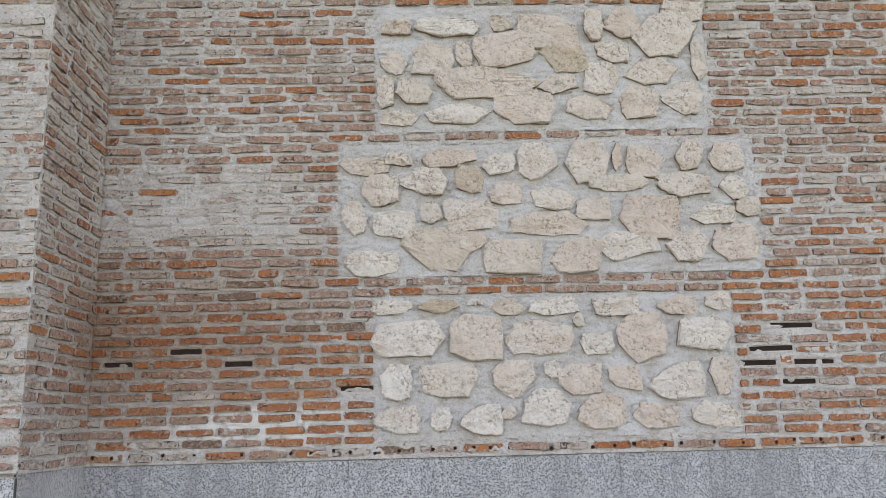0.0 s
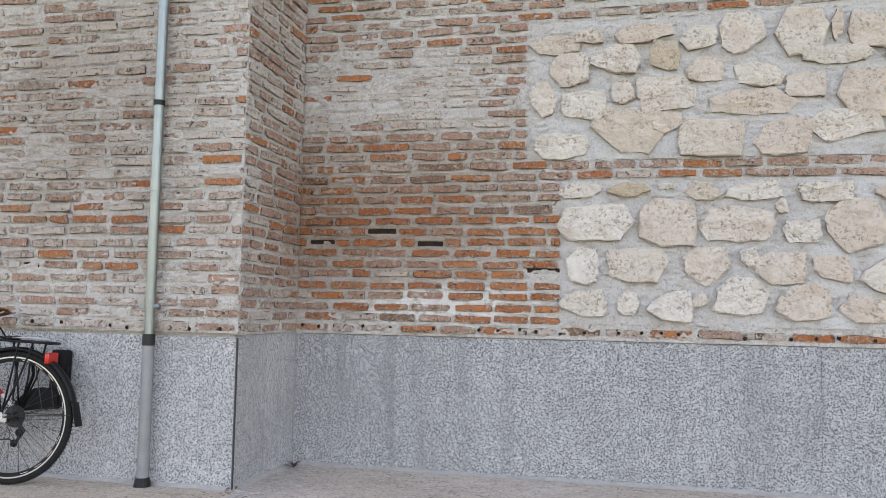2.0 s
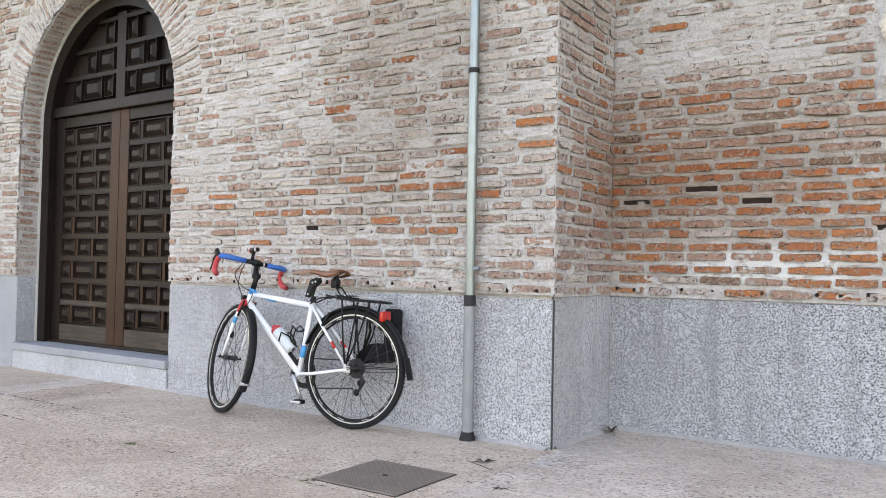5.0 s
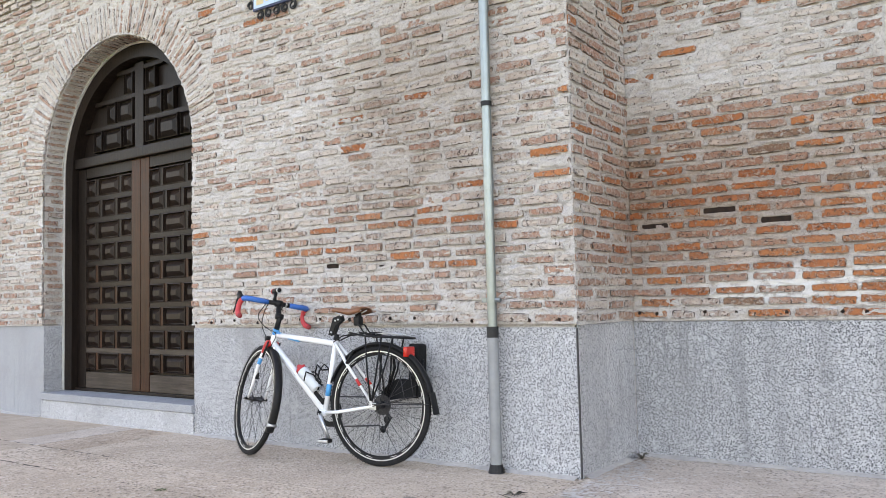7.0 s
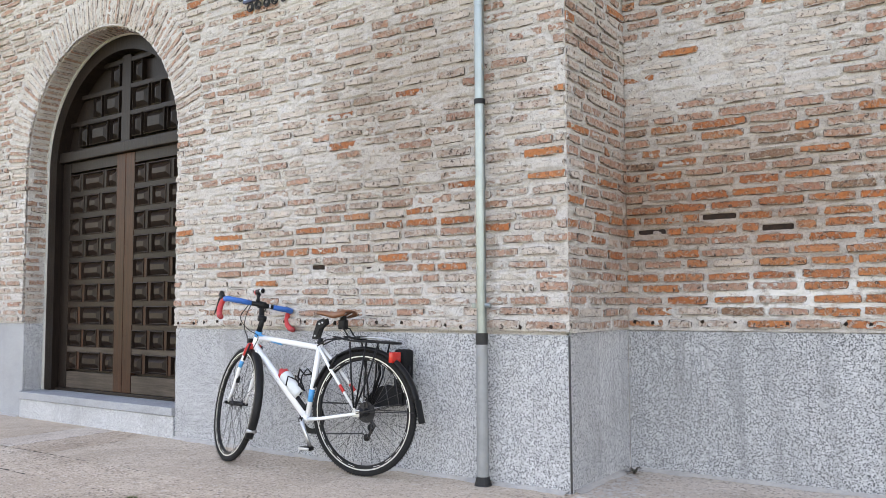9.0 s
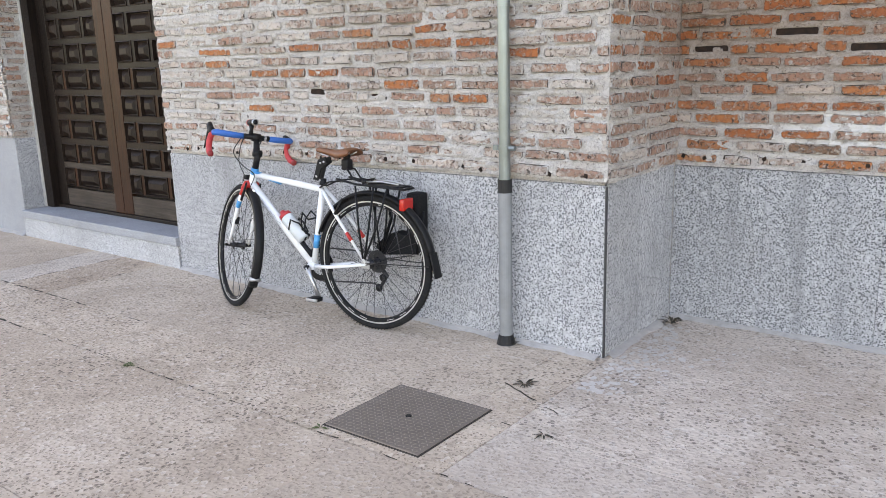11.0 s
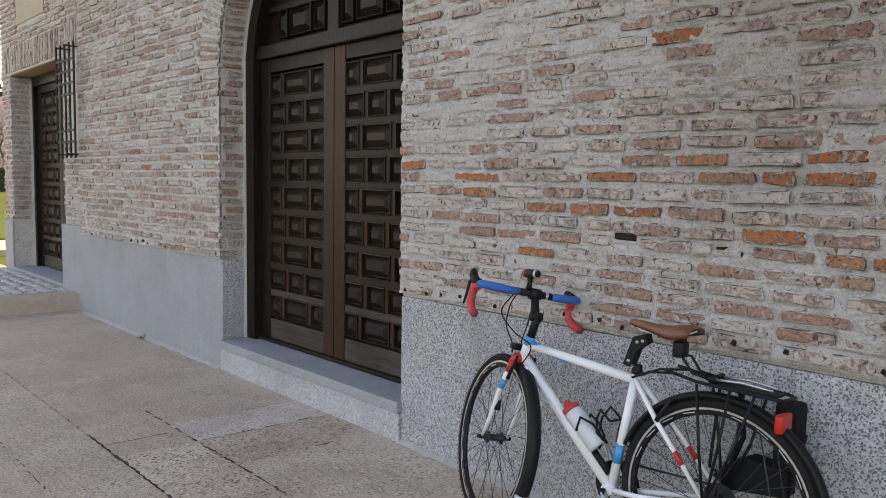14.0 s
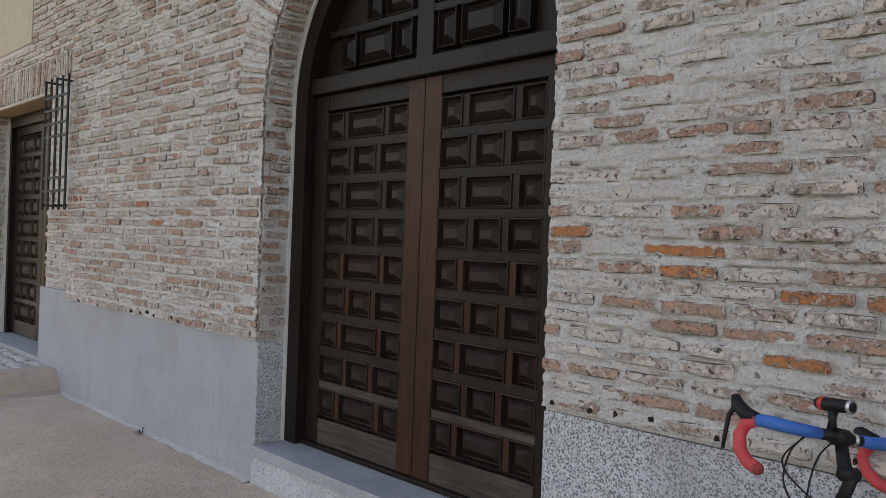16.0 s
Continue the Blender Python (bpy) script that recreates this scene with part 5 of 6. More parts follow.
def mudguard(a0, a1, width, mat=BLACK, flare=0.0):
    r = RW + 0.012
    prof = [(-width, r - 0.012), (-width * 0.8, r + 0.004), (0, r + 0.009), (width * 0.8, r + 0.004), (width, r - 0.012), (width * 0.78, r + 0.001), (0, r + 0.0065), (-width * 0.78, r + 0.001)]
    return revolve_band(prof, 30, a0, a1)


bpart("front_mudguard", mudguard(112, 212, 0.026), BLACK, fork, "black front mudguard", at=Matrix.Translation(B))
bpart("mudguard_clip", disc_of(-0.029, 0.029, 0.011, 10), ALU, fork, at=Matrix.Translation(B + V(((RW + 0.012) * math.cos(radians(204)), 0, (RW + 0.012) * math.sin(radians(204))))))
bpart("crown_lamp", box(bmesh.new(), -0.02, 0.025, -0.022, 0.022, -0.012, 0.014, 0.006), BLACK, fork, at=Matrix.Translation(HB + V((0.065, 0, 0.05))))
stem = bpart("stem", tube(bmesh.new(), [HT + axis * 0.004, HT + axis * 0.07, HT + axis * 0.10 + V((0.03, 0, 0)), HT + axis * 0.155 + V((0.070, 0, 0.012))], [0.017, 0.016, 0.018, 0.015], 14), BLACK, None, "black adjustable stem", at=STEER)
BC = HT + axis * 0.165 + V((0.078, 0, 0.012))
bpart("stem_hinge", disc_of(-0.022, 0.022, 0.019, 14), BLACK, stem, at=Matrix.Translation(HT + axis * 0.088 + V((0.012, 0, 0))))
bpart("stem_clamp", disc_of(-0.022, 0.022, 0.022, 16), BLACK, stem, at=Matrix.Translation(BC))
bar = bpart("handlebar", tube(bmesh.new(), [BC + V((0, y, 0)) for y in (-0.075, 0, 0.075)], 0.0145, 14), BLACK, None, "drop handlebar", at=STEER)
for y in (-0.05, -0.044):
    bpart("bar_collar", disc_of(y - 0.002, y + 0.002, 0.0165, 14), ALU, bar, at=Matrix.Translation(BC))
for s in (-1, 1):
    bpart("blue_tape", tube(bmesh.new(), [BC + V((x, s * y, z)) for x, y, z in ((0, 0.07, 0), (0.002, 0.12, 0.0), (0.012, 0.175, 0.002), (0.035, 0.205, 0.004), (0.06, 0.212, 0.002))], [0.015, 0.0165, 0.017, 0.0165, 0.016], 12), BLUE_TAPE, bar, "blue bar tape")
    bpart("red_tape", tube(bmesh.new(), [BC + V((x, s * y, z)) for x, y, z in ((0.062, 0.212, 0.002), (0.095, 0.215, -0.012), (0.108, 0.218, -0.042), (0.095, 0.222, -0.078), (0.06, 0.227, -0.102), (0.018, 0.232, -0.112))], [0.016, 0.0165, 0.0165, 0.0165, 0.0165, 0.016], 12), RED_TAPE, bar, "red bar tape on the drop")
    bpart("bar_plug", tube(bmesh.new(), [BC + V((0.0185, s * 0.232, -0.112)), BC + V((0.012, s * 0.2325, -0.113))], [0.0165, 0.0145], 12), plain("dark_red_plug", (0.30, 0.03, 0.03)), bar)
    hood = bpart("brake_hood", tube(bmesh.new(), [BC + V((x, s * y, z)) for x, y, z in ((0.065, 0.213, 0.006), (0.10, 0.214, 0.012), (0.135, 0.213, 0.030), (0.15, 0.212, 0.052))], [0.016, 0.019, 0.018, 0.012], 12), BLACK, bar, "black rubber brake hood")
    bpart("brake_lever", tube(bmesh.new(), [BC + V((x, s * y, z)) for x, y, z in ((0.14, 0.213, 0.03), (0.158, 0.216, 0.0), (0.155, 0.222, -0.045), (0.145, 0.232, -0.085))], [0.007, 0.0065, 0.006, 0.0045], 8), BLACK, hood)
lampm = bpart("bar_lamp", tube(bmesh.new(), [BC + V((x, 0.03, z)) for x, z in ((0.055, 0.075), (0.04, 0.075), (-0.045, 0.078), (-0.05, 0.078))], [0.014, 0.0175, 0.0165, 0.0145], 14), BLACK, bar, "black cylindrical lamp")
bpart("lamp_ring", tube(bmesh.new(), [BC + V((-0.044, 0.03, 0.078)), BC + V((-0.0515, 0.03, 0.078))], [0.0182, 0.0178], 14), ALU, bar)
bpart("lamp_face", tube(bmesh.new(), [BC + V((-0.0515, 0.03, 0.078)), BC + V((-0.0525, 0.03, 0.078))], 0.0125, 14), BLACK, bar)
bpart("lamp_mark", tube(bmesh.new(), [BC + V((0.03, 0.03, 0.0755)), BC + V((0.043, 0.03, 0.0755))], [0.0181, 0.0179], 14), RED, bar)
bpart("lamp_mount", tube(bmesh.new(), [BC + V((0.0, 0.03, 0.014)), BC + V((0.002, 0.03, 0.04)), BC + V((0.004, 0.03, 0.062))], [0.013, 0.009, 0.014], 10), BLACK, bar)
for s in (-1, 1):
    bpart("brake_cable", tube(bmesh.new(), eased([BC + V((0.05, s * 0.05, -0.005)), BC + V((0.10, s * 0.05, -0.06)), BC + V((0.115, s * 0.045, -0.14)), HB + V((0.075, s * 0.02, 0.06)), HB + V((0.02, s * 0.04, 0.03))]), 0.0026, 6), BLACK, bar)
bpart("shift_cable", tube(bmesh.new(), eased([BC + V((0.04, 0.07, -0.01)), BC + V((0.085, 0.09, -0.09)), HT + V((0.05, 0.05, 0.01)), HT + V((-0.06, 0.022, -0.03)), dt0 + dtd * 0.05 + V((0, 0.025, 0))]), 0.0026, 6), BLACK, bar)
bpart("cable_stop", box(bmesh.new(), -0.008, 0.008, -0.006, 0.006, -0.008, 0.008, 0.002), WHITE, frame_part, at=Matrix.Translation(dt0 + dtd * 0.05 + V((0, 0.024, 0))))

# saddle on a black spring seat post
post = bpart("seat_post", tube(bmesh.new(), [SC + su * 0.02, SC + su * 0.055], [0.0145, 0.0145], 12), BLACK)
bpart("clamp_ring", tube(bmesh.new(), [SC + su * 0.022, SC + su * 0.04], 0.019, 12), BLACK, post)
for s in (-1, 1):
    bm = prism(bmesh.new(), [(0.325, 0.735), (0.352, 0.742), (0.318, 0.842), (0.272, 0.858), (0.262, 0.828), (0.300, 0.80)], s * 0.018 - 0.004, s * 0.018 + 0.004)
    bpart("spring_link", bm, BLACK, post, smooth=False)
    for x, z in ((0.330, 0.757), (0.300, 0.826), (0.279, 0.832)):
        bpart("pivot_bolt", disc_of(s * 0.0225, s * 0.026, 0.006, 8), ALU, post, at=Matrix.Translation((x, 0, z)))
sad = bmesh.new()
prof = [(0.88 * x, y * 0.9, z, d) for x, y, z, d in [(-0.125, 0.072, 0.902, 0.03), (-0.10, 0.079, 0.908, 0.042), (-0.06, 0.073, 0.903, 0.045), (-0.02, 0.052, 0.896, 0.04), (0.03, 0.03, 0.895, 0.032), (0.09, 0.022, 0.90, 0.026), (0.135, 0.018, 0.902, 0.022), (0.15, 0.009, 0.898, 0.014)]]
rows_s = []
for x, w, z, d in prof:
    ring = []
    for k in range(13):
        a = math.pi * k / 12
        ring.append(sad.verts.new((0.208 + x, w * math.cos(a), z - d + d * math.sin(a) ** 0.55)))
    for k in range(11, 0, -2):
        a = math.pi * k / 12
        ring.append(sad.verts.new((0.208 + x, w * 0.88 * math.cos(a), z - d + (d - 0.006) * math.sin(a) ** 0.6)))
    rows_s.append(ring)
for a, b in zip(rows_s, rows_s[1:]):
    for k in range(len(a)):
        sad.faces.new((a[k], a[(k + 1) % len(a)], b[(k + 1) % len(a)], b[k]))
sad.faces.new(rows_s[0])
sad.faces.new(rows_s[-1][::-1])
saddle = bpart("saddle", sad, LEATHER, None, "worn brown leather saddle")
for s in (-1, 1):
    bpart("saddle_rail", tube(bmesh.new(), [(0.325, s * 0.008, 0.888), (0.29, s * 0.018, 0.868), (0.21, s * 0.02, 0.862), (0.15, s * 0.02, 0.866), (0.11, s * 0.03, 0.885)], 0.0036, 8), ALU, saddle)
bpart("saddle_lamp", box(bmesh.new(), 0.130, 0.17, -0.024, 0.024, 0.795, 0.850, 0.008), BLACK, saddle, "small black tail lamp box")
bpart("lamp_strap", box(bmesh.new(), 0.135, 0.165, -0.012, 0.012, 0.846, 0.872, 0.004), BLACK, saddle)

# bottles and cages
bd = (HB - BBK).normalized()
bn = V((-bd.z, 0, bd.x))
if bn.z < 0:
    bn = -bn
b0 = BBK + bd * 0.135 + bn * 0.058
bottle = bpart("water_bottle", tube(bmesh.new(), [b0, b0 + bd * 0.008, b0 + bd * 0.07, b0 + bd * 0.082, b0 + bd * 0.094, b0 + bd * 0.15, b0 + bd * 0.165], [0.031, 0.036, 0.0365, 0.033, 0.0365, 0.0365, 0.03], 18), BOTTLE, None, "frosted bottle with a red cap")
bpart("bottle_cap", tube(bmesh.new(), [b0 + bd * 0.160, b0 + bd * 0.178, b0 + bd * 0.182, b0 + bd * 0.196, b0 + bd * 0.203], [0.034, 0.033, 0.016, 0.015, 0.010], 18), RED_TAPE, bottle, "red cap")


def cage(base, d, n, name):
    c = bpart(name, tube(bmesh.new(), [base + n * 0.006, base + d * 0.09 + n * 0.006], 0.005, 8), BLACK, None, "black bottle cage")
    for s in (-1, 1):
        bpart("cage_arm", tube(bmesh.new(), [base + d * 0.085 + n * 0.008, base + d * 0.075 + n * 0.03 + V((0, s * 0.036, 0)), base + d * 0.10 + n * 0.075 + V((0, s * 0.034, 0)), base + d * 0.055 + n * 0.092 + V((0, s * 0.018, 0)), base + d * 0.0 + n * 0.085 + V((0, s * 0.008, 0)), base - d * 0.02 + n * 0.04], 0.0048, 8), BLACK, c)
    return c


cage(BBK + bd * 0.15 + bn * 0.017, bd, bn, "bottle_cage")
sn = V((su.z, 0, -su.x))
cage(BBK + su * 0.17 + sn * 0.012, su, sn, "bottle_cage")
bpart("mini_pump", tube(bmesh.new(), [BBK + bd * 0.04 + bn * 0.03, BBK + bd * 0.135 + bn * 0.032], 0.013, 10), BLACK, None, "short black pump")

# cranks, gears and chain
crank = bpart("crank_arm", tube(bmesh.new(), [BBK + V((0, 0.055, 0)), BBK + V((-0.03, 0.06, -0.06)), BBK + V((-0.075, 0.063, -0.145))], [0.014, 0.010, 0.011], 10), ALU, None, "silver crank arm")
bpart("crank_bolt", disc_of(0.05, 0.068, 0.013, 12), BLACK, crank, at=Matrix.Translation(BBK))
ped = bpart("pedal", box(bmesh.new(), -0.03, 0.03, 0.0, 0.055, -0.011, 0.011, 0.004), BLACK, crank, at=Matrix.Translation(BBK + V((-0.078, 0.07, -0.15))))
bpart("pedal_cage", box(bmesh.new(), -0.034, 0.034, 0.048, 0.06, -0.008, 0.008, 0.003), ALU, crank, at=Matrix.Translation(BBK + V((-0.078, 0.07, -0.15))))
bpart("crank_arm", tube(bmesh.new(), [BBK + V((0, -0.06, 0)), BBK + V((0.078, -0.066, 0.15))], [0.013, 0.010], 10), ALU)
bpart("chainring", revolve_band([(-0.045, 0.09), (-0.042, 0.09), (-0.042, 0.06), (-0.045, 0.06)], 36), BLACK, at=Matrix.Translation(BBK), smooth=False)
cas = new("cassette")
cas.parent = bike
for k in range(7):
    bpart("sprocket", revolve_band([(-0.052 + k * 0.0035, 0.028 + k * 0.005), (-0.0505 + k * 0.0035, 0.028 + k * 0.005), (-0.0505 + k * 0.0035, 0.015), (-0.052 + k * 0.0035, 0.015)], 22), STEEL, cas, at=Matrix.Translation(A), smooth=False)
bpart("chain", tube(bmesh.new(), [BBK + V((0.0, -0.043, 0.09)), A + V((0, -0.043, 0.042)), A + V((-0.04, -0.043, 0.0)), A + V((-0.02, -0.045, -0.04)), A + V((-0.03, -0.047, -0.085)), A + V((0.005, -0.047, -0.14)), A + V((0.03, -0.046, -0.12)), BBK + V((0.0, -0.043, -0.09))], 0.0042, 6), STEEL, None, "black chain")
der = bpart("derailleur", tube(bmesh.new(), [A + V((0.005, -0.055, -0.03)), A + V((-0.035, -0.06, -0.075)), A + V((0.0, -0.052, -0.14))], [0.013, 0.012, 0.008], 10), STEEL)
for z, x in ((-0.085, -0.02), (-0.14, 0.005)):
    bpart("jockey_wheel", disc_of(-0.05, -0.044, 0.020, 12), BLACK, der, at=Matrix.Translation(A + V((x, 0, z))))
for s in (-1, 1):
    bpart("brake_arm", tube(bmesh.new(), [A + V((0.20, s * 0.045, 0.235)), A + V((0.155, s * 0.042, 0.315))], [0.009, 0.006], 8), BLACK)

# rear mudguard, carrier, reflector and bag
bpart("rear_mudguard", mudguard(20, 168, 0.026), BLACK, None, "long black rear mudguard", at=Matrix.Translation(A))
bpart("mud_flap", box(bmesh.new(), -0.004, 0.004, -0.03, 0.03, -0.062, 0.062, 0.003), BLACK, None, at=pose(-0.362, 0, 0.365, 0, 14, 0))
rack = bpart("rear_carrier", tube(bmesh.new(), [(0.18, -0.05, 0.755), (0.16, -0.052, 0.752), (0.06, -0.055, 0.735), (-0.19, -0.055, 0.725), (-0.215, -0.04, 0.722), (-0.215, 0.04, 0.722), (-0.19, 0.055, 0.725), (0.06, 0.055, 0.735), (0.16, 0.052, 0.752), (0.18, 0.05, 0.755)], 0.0058, 8), BLACK, None, "black tubular rear carrier")
bpart("carrier_plate", box(bmesh.new(), -0.19, 0.03, -0.03, 0.03, 0.724, 0.733, 0.003), BLACK, rack, smooth=False)
for y in (-0.03, 0.03):
    bpart("spring_clip", tube(bmesh.new(), [(0.03, y, 0.745), (0.09, y, 0.755), (0.125, y, 0.80), (0.14, y * 0.6, 0.802), (0.14, 0, 0.802)], 0.0048, 8), BLACK, rack)
    bpart("clip_bar", tube(bmesh.new(), [(0.03, y, 0.747), (-0.08, y, 0.752), (-0.17, y * 0.7, 0.742)], 0.0045, 8), ALU, rack)
bpart("clip_hinge", tube(bmesh.new(), [(0.02, -0.045, 0.748), (0.02, 0.045, 0.748)], 0.011, 10), BLACK, rack)
for s in (-1, 1):
    for x in (0.06, -0.05, -0.13):
        bpart("carrier_strut", tube(bmesh.new(), [(x, s * 0.057, 0.728), (x * 0.55 + 0.0, s * 0.075, 0.53), (0.012 - 0.01 * (x < 0), s * 0.074, 0.372)], 0.0052, 8), BLACK, rack)
    bpart("carrier_arm", tube(bmesh.new(), [(0.14, s * 0.05, 0.748), (0.24, s * 0.035, 0.735), (0.315, s * 0.018, 0.70)], 0.0042, 8), BLACK, rack)
    bpart("guard_stay", tube(bmesh.new(), [(0.0, s * 0.07, RW + 0.01), (-0.34, s * 0.03, RW + 0.02)], 0.0026, 6), STEEL, rack)
    bpart("guard_stay", tube(bmesh.new(), [(0.0, s * 0.07, RW), (-0.2, s * 0.05, RW + 0.05), (-0.15, s * 0.056, 0.62)], 0.0026, 6), STEEL, rack)
bpart("reflector", box(bmesh.new(), -0.212, -0.186, -0.045, 0.045, 0.618, 0.676, 0.008), LAMP_RED, None, "red plastic tail reflector")
bag = bpart("pannier_bag", box(bmesh.new(), -0.215, -0.137, -0.175, -0.085, 0.47, 0.690, 0.018), FABRIC, None, "black fabric pannier pocket")
bpart("bag_pocket", prism(bmesh.new(), [(-0.19, 0.385), (0.0, 0.365), (0.055, 0.40), (0.0, 0.455), (-0.06, 0.485), (-0.19, 0.47)], -0.17, -0.09), FABRIC, bag, smooth=False)
bpart("bag_frame", tube(bmesh.new(), [(0.05, -0.1, 0.70), (0.075, -0.11, 0.42), (-0.03, -0.11, 0.375), (-0.19, -0.11, 0.385), (-0.235, -0.1, 0.60)], 0.006, 8), BLACK, bag)
bpart("bag_strap", tube(bmesh.new(), [(-0.02, -0.10, 0.70), (-0.04, -0.10, 0.55), (0.0, -0.10, 0.44)], 0.009, 6), FABRIC, bag)

# ---------------------------------------------------------------- far door, barred window and wall details
far_door = new("side_door")
structure(far_door, "tall dark wooden side door with raised panels", "door")
F2 = FAR + 0.26
part("door_frame", prism(bmesh.new(), [(D2L + 0.001, 0.207), (D2L + 0.001, D2TOP - 0.001), (D2R - 0.001, D2TOP - 0.001), (D2R - 0.001, 0.207), (D2R - 0.09, 0.207), (D2R - 0.09, D2TOP - 0.13), (D2L + 0.09, D2TOP - 0.13), (D2L + 0.09, 0.207)], F2 - 0.02, F2 + 0.1), WOOD, far_door)
part("threshold", box(bmesh.new(), D2L, D2R, FAR - 0.02, F2 + 0.118, -0.1, 0.205, 0.006), GRANITE_PLAIN, far_door, "worn grey stone threshold")
panelled_leaf(far_door, D2L + 0.092, (D2L + D2R) / 2 - 0.002, 0.225, D2TOP - 0.132, F2 + 0.03, 9, (WOOD, WOOD, WOOD_PALE))
panelled_leaf(far_door, (D2L + D2R) / 2 + 0.002, D2R - 0.092, 0.225, D2TOP - 0.132, F2 + 0.03, 9, (WOOD, WOOD, WOOD_PALE))
part("casing", box(bmesh.new(), D2L + 0.001, D2L + 0.03, F2 - 0.045, F2 - 0.021, 0.207, D2TOP - 0.02), PLASTER, far_door, "pale casing strip")
part("lintel_board", box(bmesh.new(), D2L, D2R, FAR + 0.002, F2 - 0.02, D2TOP - 0.012, D2TOP - 0.002), plain("pale_wood_lintel", (0.30, 0.21, 0.13), 0.8), far_door)
structure(part("far_door_backing", box(bmesh.new(), D2L, D2R, F2 + 0.12, F2 + 0.16, 0.0, D2TOP + 0.1), WOOD), "plain dark boarding behind the side door", "boarding")
# soldier course over the door and the window
fg = random.Random(21)
x = D2L - 0.22
while x < BEND - 0.04:
    ob = new("lintel_brick", brick_meshes[fg.choice(("pink", "washed", "pink", "red")), fg.randrange(14)])
    ob.parent = wall_far
    lean = (x - (D2L + D2R) / 2) * 9 if x < D2R + 0.1 else (x + 8.55) * 20
    ob.matrix_local = pose(x, FAR, D2TOP + 0.17 + 0.0, 0, 90 + lean, 0) @ Matrix.Diagonal((0.30, 1, 0.042, 1))
    x += 0.062
part("render_panel", box(bmesh.new(), -10.75, -9.6, FAR - 0.012, FAR - 0.001, 3.17, 4.6, 0.004), CREAM, wall_far, "faded cream render panel")

window = new("window_1")
structure(window, "narrow dark window with a reddish frame behind a black iron grille", "window")
part("window_frame", prism(bmesh.new(), [(-8.78, 1.62), (-8.36, 1.62), (-8.36, 2.62), (-8.78, 2.62)], FAR + 0.2, FAR + 0.24), plain("red_brown_shutter", (0.085, 0.035, 0.028), 0.6), window)
part("sill", box(bmesh.new(), -8.82, -8.32, FAR - 0.02, FAR + 0.2, 1.60, 1.62, 0.004), PLASTER, window)

grille = new("window_grille")
tagged(grille, "black wrought iron grille standing before a narrow window", "window grille")
GX0, GX1, GY, GZ0, GZ1 = -8.66, -8.10, -0.10, 1.545, 2.66
for i in range(5):
    x = GX0 + (GX1 - GX0) * i / 4
    part("bar", tube(bmesh.new(), [(x, GY, GZ0), (x, GY, GZ1)], 0.0105, 8), IRON, grille)
for z in (GZ0 + 0.16, GZ0 + 0.27, GZ0 + 0.62, GZ0 + 0.73, GZ1 - 0.27, GZ1 - 0.16):
    part("cross_bar", box(bmesh.new(), GX0 - 0.02, GX1 + 0.02, GY - 0.006, GY + 0.006, z - 0.011, z + 0.011, 0.002), IRON, grille)
for z in (GZ0 + 0.04, GZ1 - 0.01):
    for x in (GX0, (GX0 + GX1) / 2):
        part("wall_stay", tube(bmesh.new(), [(x, GY, z), (x, FAR, z)], 0.009, 8), IRON, grille)

# ---------------------------------------------------------------- tile picture in an iron scroll frame
plaque = new("tile_picture")
tagged(plaque, "pale blue glazed tile picture in a black iron scroll frame", "tile picture")
X0, X1, Z0, Z1 = -2.36, -1.94, 2.985, 3.62
part("backing", box(bmesh.new(), X0 - 0.012, X1 + 0.012, -0.045, -0.02, Z0 - 0.012, Z1 + 0.012, 0.003), plain("dark_blue_border", (0.02, 0.035, 0.10), 0.4), plaque)
glaze = plain("pale_blue_glaze", (0.40, 0.52, 0.66), 0.15, 0, 14, 0.15, 0, 0, (0.3, 0.36, 0.45), 0.5)
for i in range(2):
    for j in range(3):
        a, b = X0 + (X1 - X0) * i / 2, Z0 + (Z1 - Z0) * j / 3
        part("tile", box(bmesh.new(), a + 0.001, a + (X1 - X0) / 2 - 0.001, -0.05, -0.0452, b + 0.001, b + (Z1 - Z0) / 3 - 0.001, 0.0015), glaze, plaque)
ink = plain("grey_painted_shapes", (0.13, 0.13, 0.17), 0.3, 0, 50, 0.3, 0)
ochre = plain("ochre_painted_shapes", (0.55, 0.42, 0.22), 0.3, 0, 50, 0.3, 0)
for pts, mt in (([(0.03, 0.02), (0.10, 0.02), (0.10, 0.07), (0.065, 0.10), (0.03, 0.07)], ochre), ([(0.12, 0.03), (0.27, 0.03), (0.27, 0.075), (0.20, 0.085), (0.12, 0.07)], ochre),
                ([(0.33, 0.03), (0.375, 0.03), (0.375, 0.12), (0.352, 0.17), (0.33, 0.12)], ochre), ([(0.08, 0.19), (0.19, 0.17), (0.18, 0.30), (0.14, 0.40), (0.09, 0.33)], ink), ([(0.23, 0.19), (0.33, 0.18), (0.32, 0.32), (0.27, 0.42), (0.23, 0.34)], ink)):
    part("painted_shape", prism(bmesh.new(), [(X0 + a, Z0 + b) for a, b in pts], -0.0512, -0.0502), mt, plaque)


def scroll(cx, cz, r, turn, flip):
    pts = []
    for i in range(22):
        a = i / 21 * 1.6 * 2 * math.pi
        rr = r * (1 - 0.62 * i / 21)
        pts.append((cx + flip * rr * math.cos(a + turn), -0.034, cz + rr * math.sin(a + turn)))
    return pts


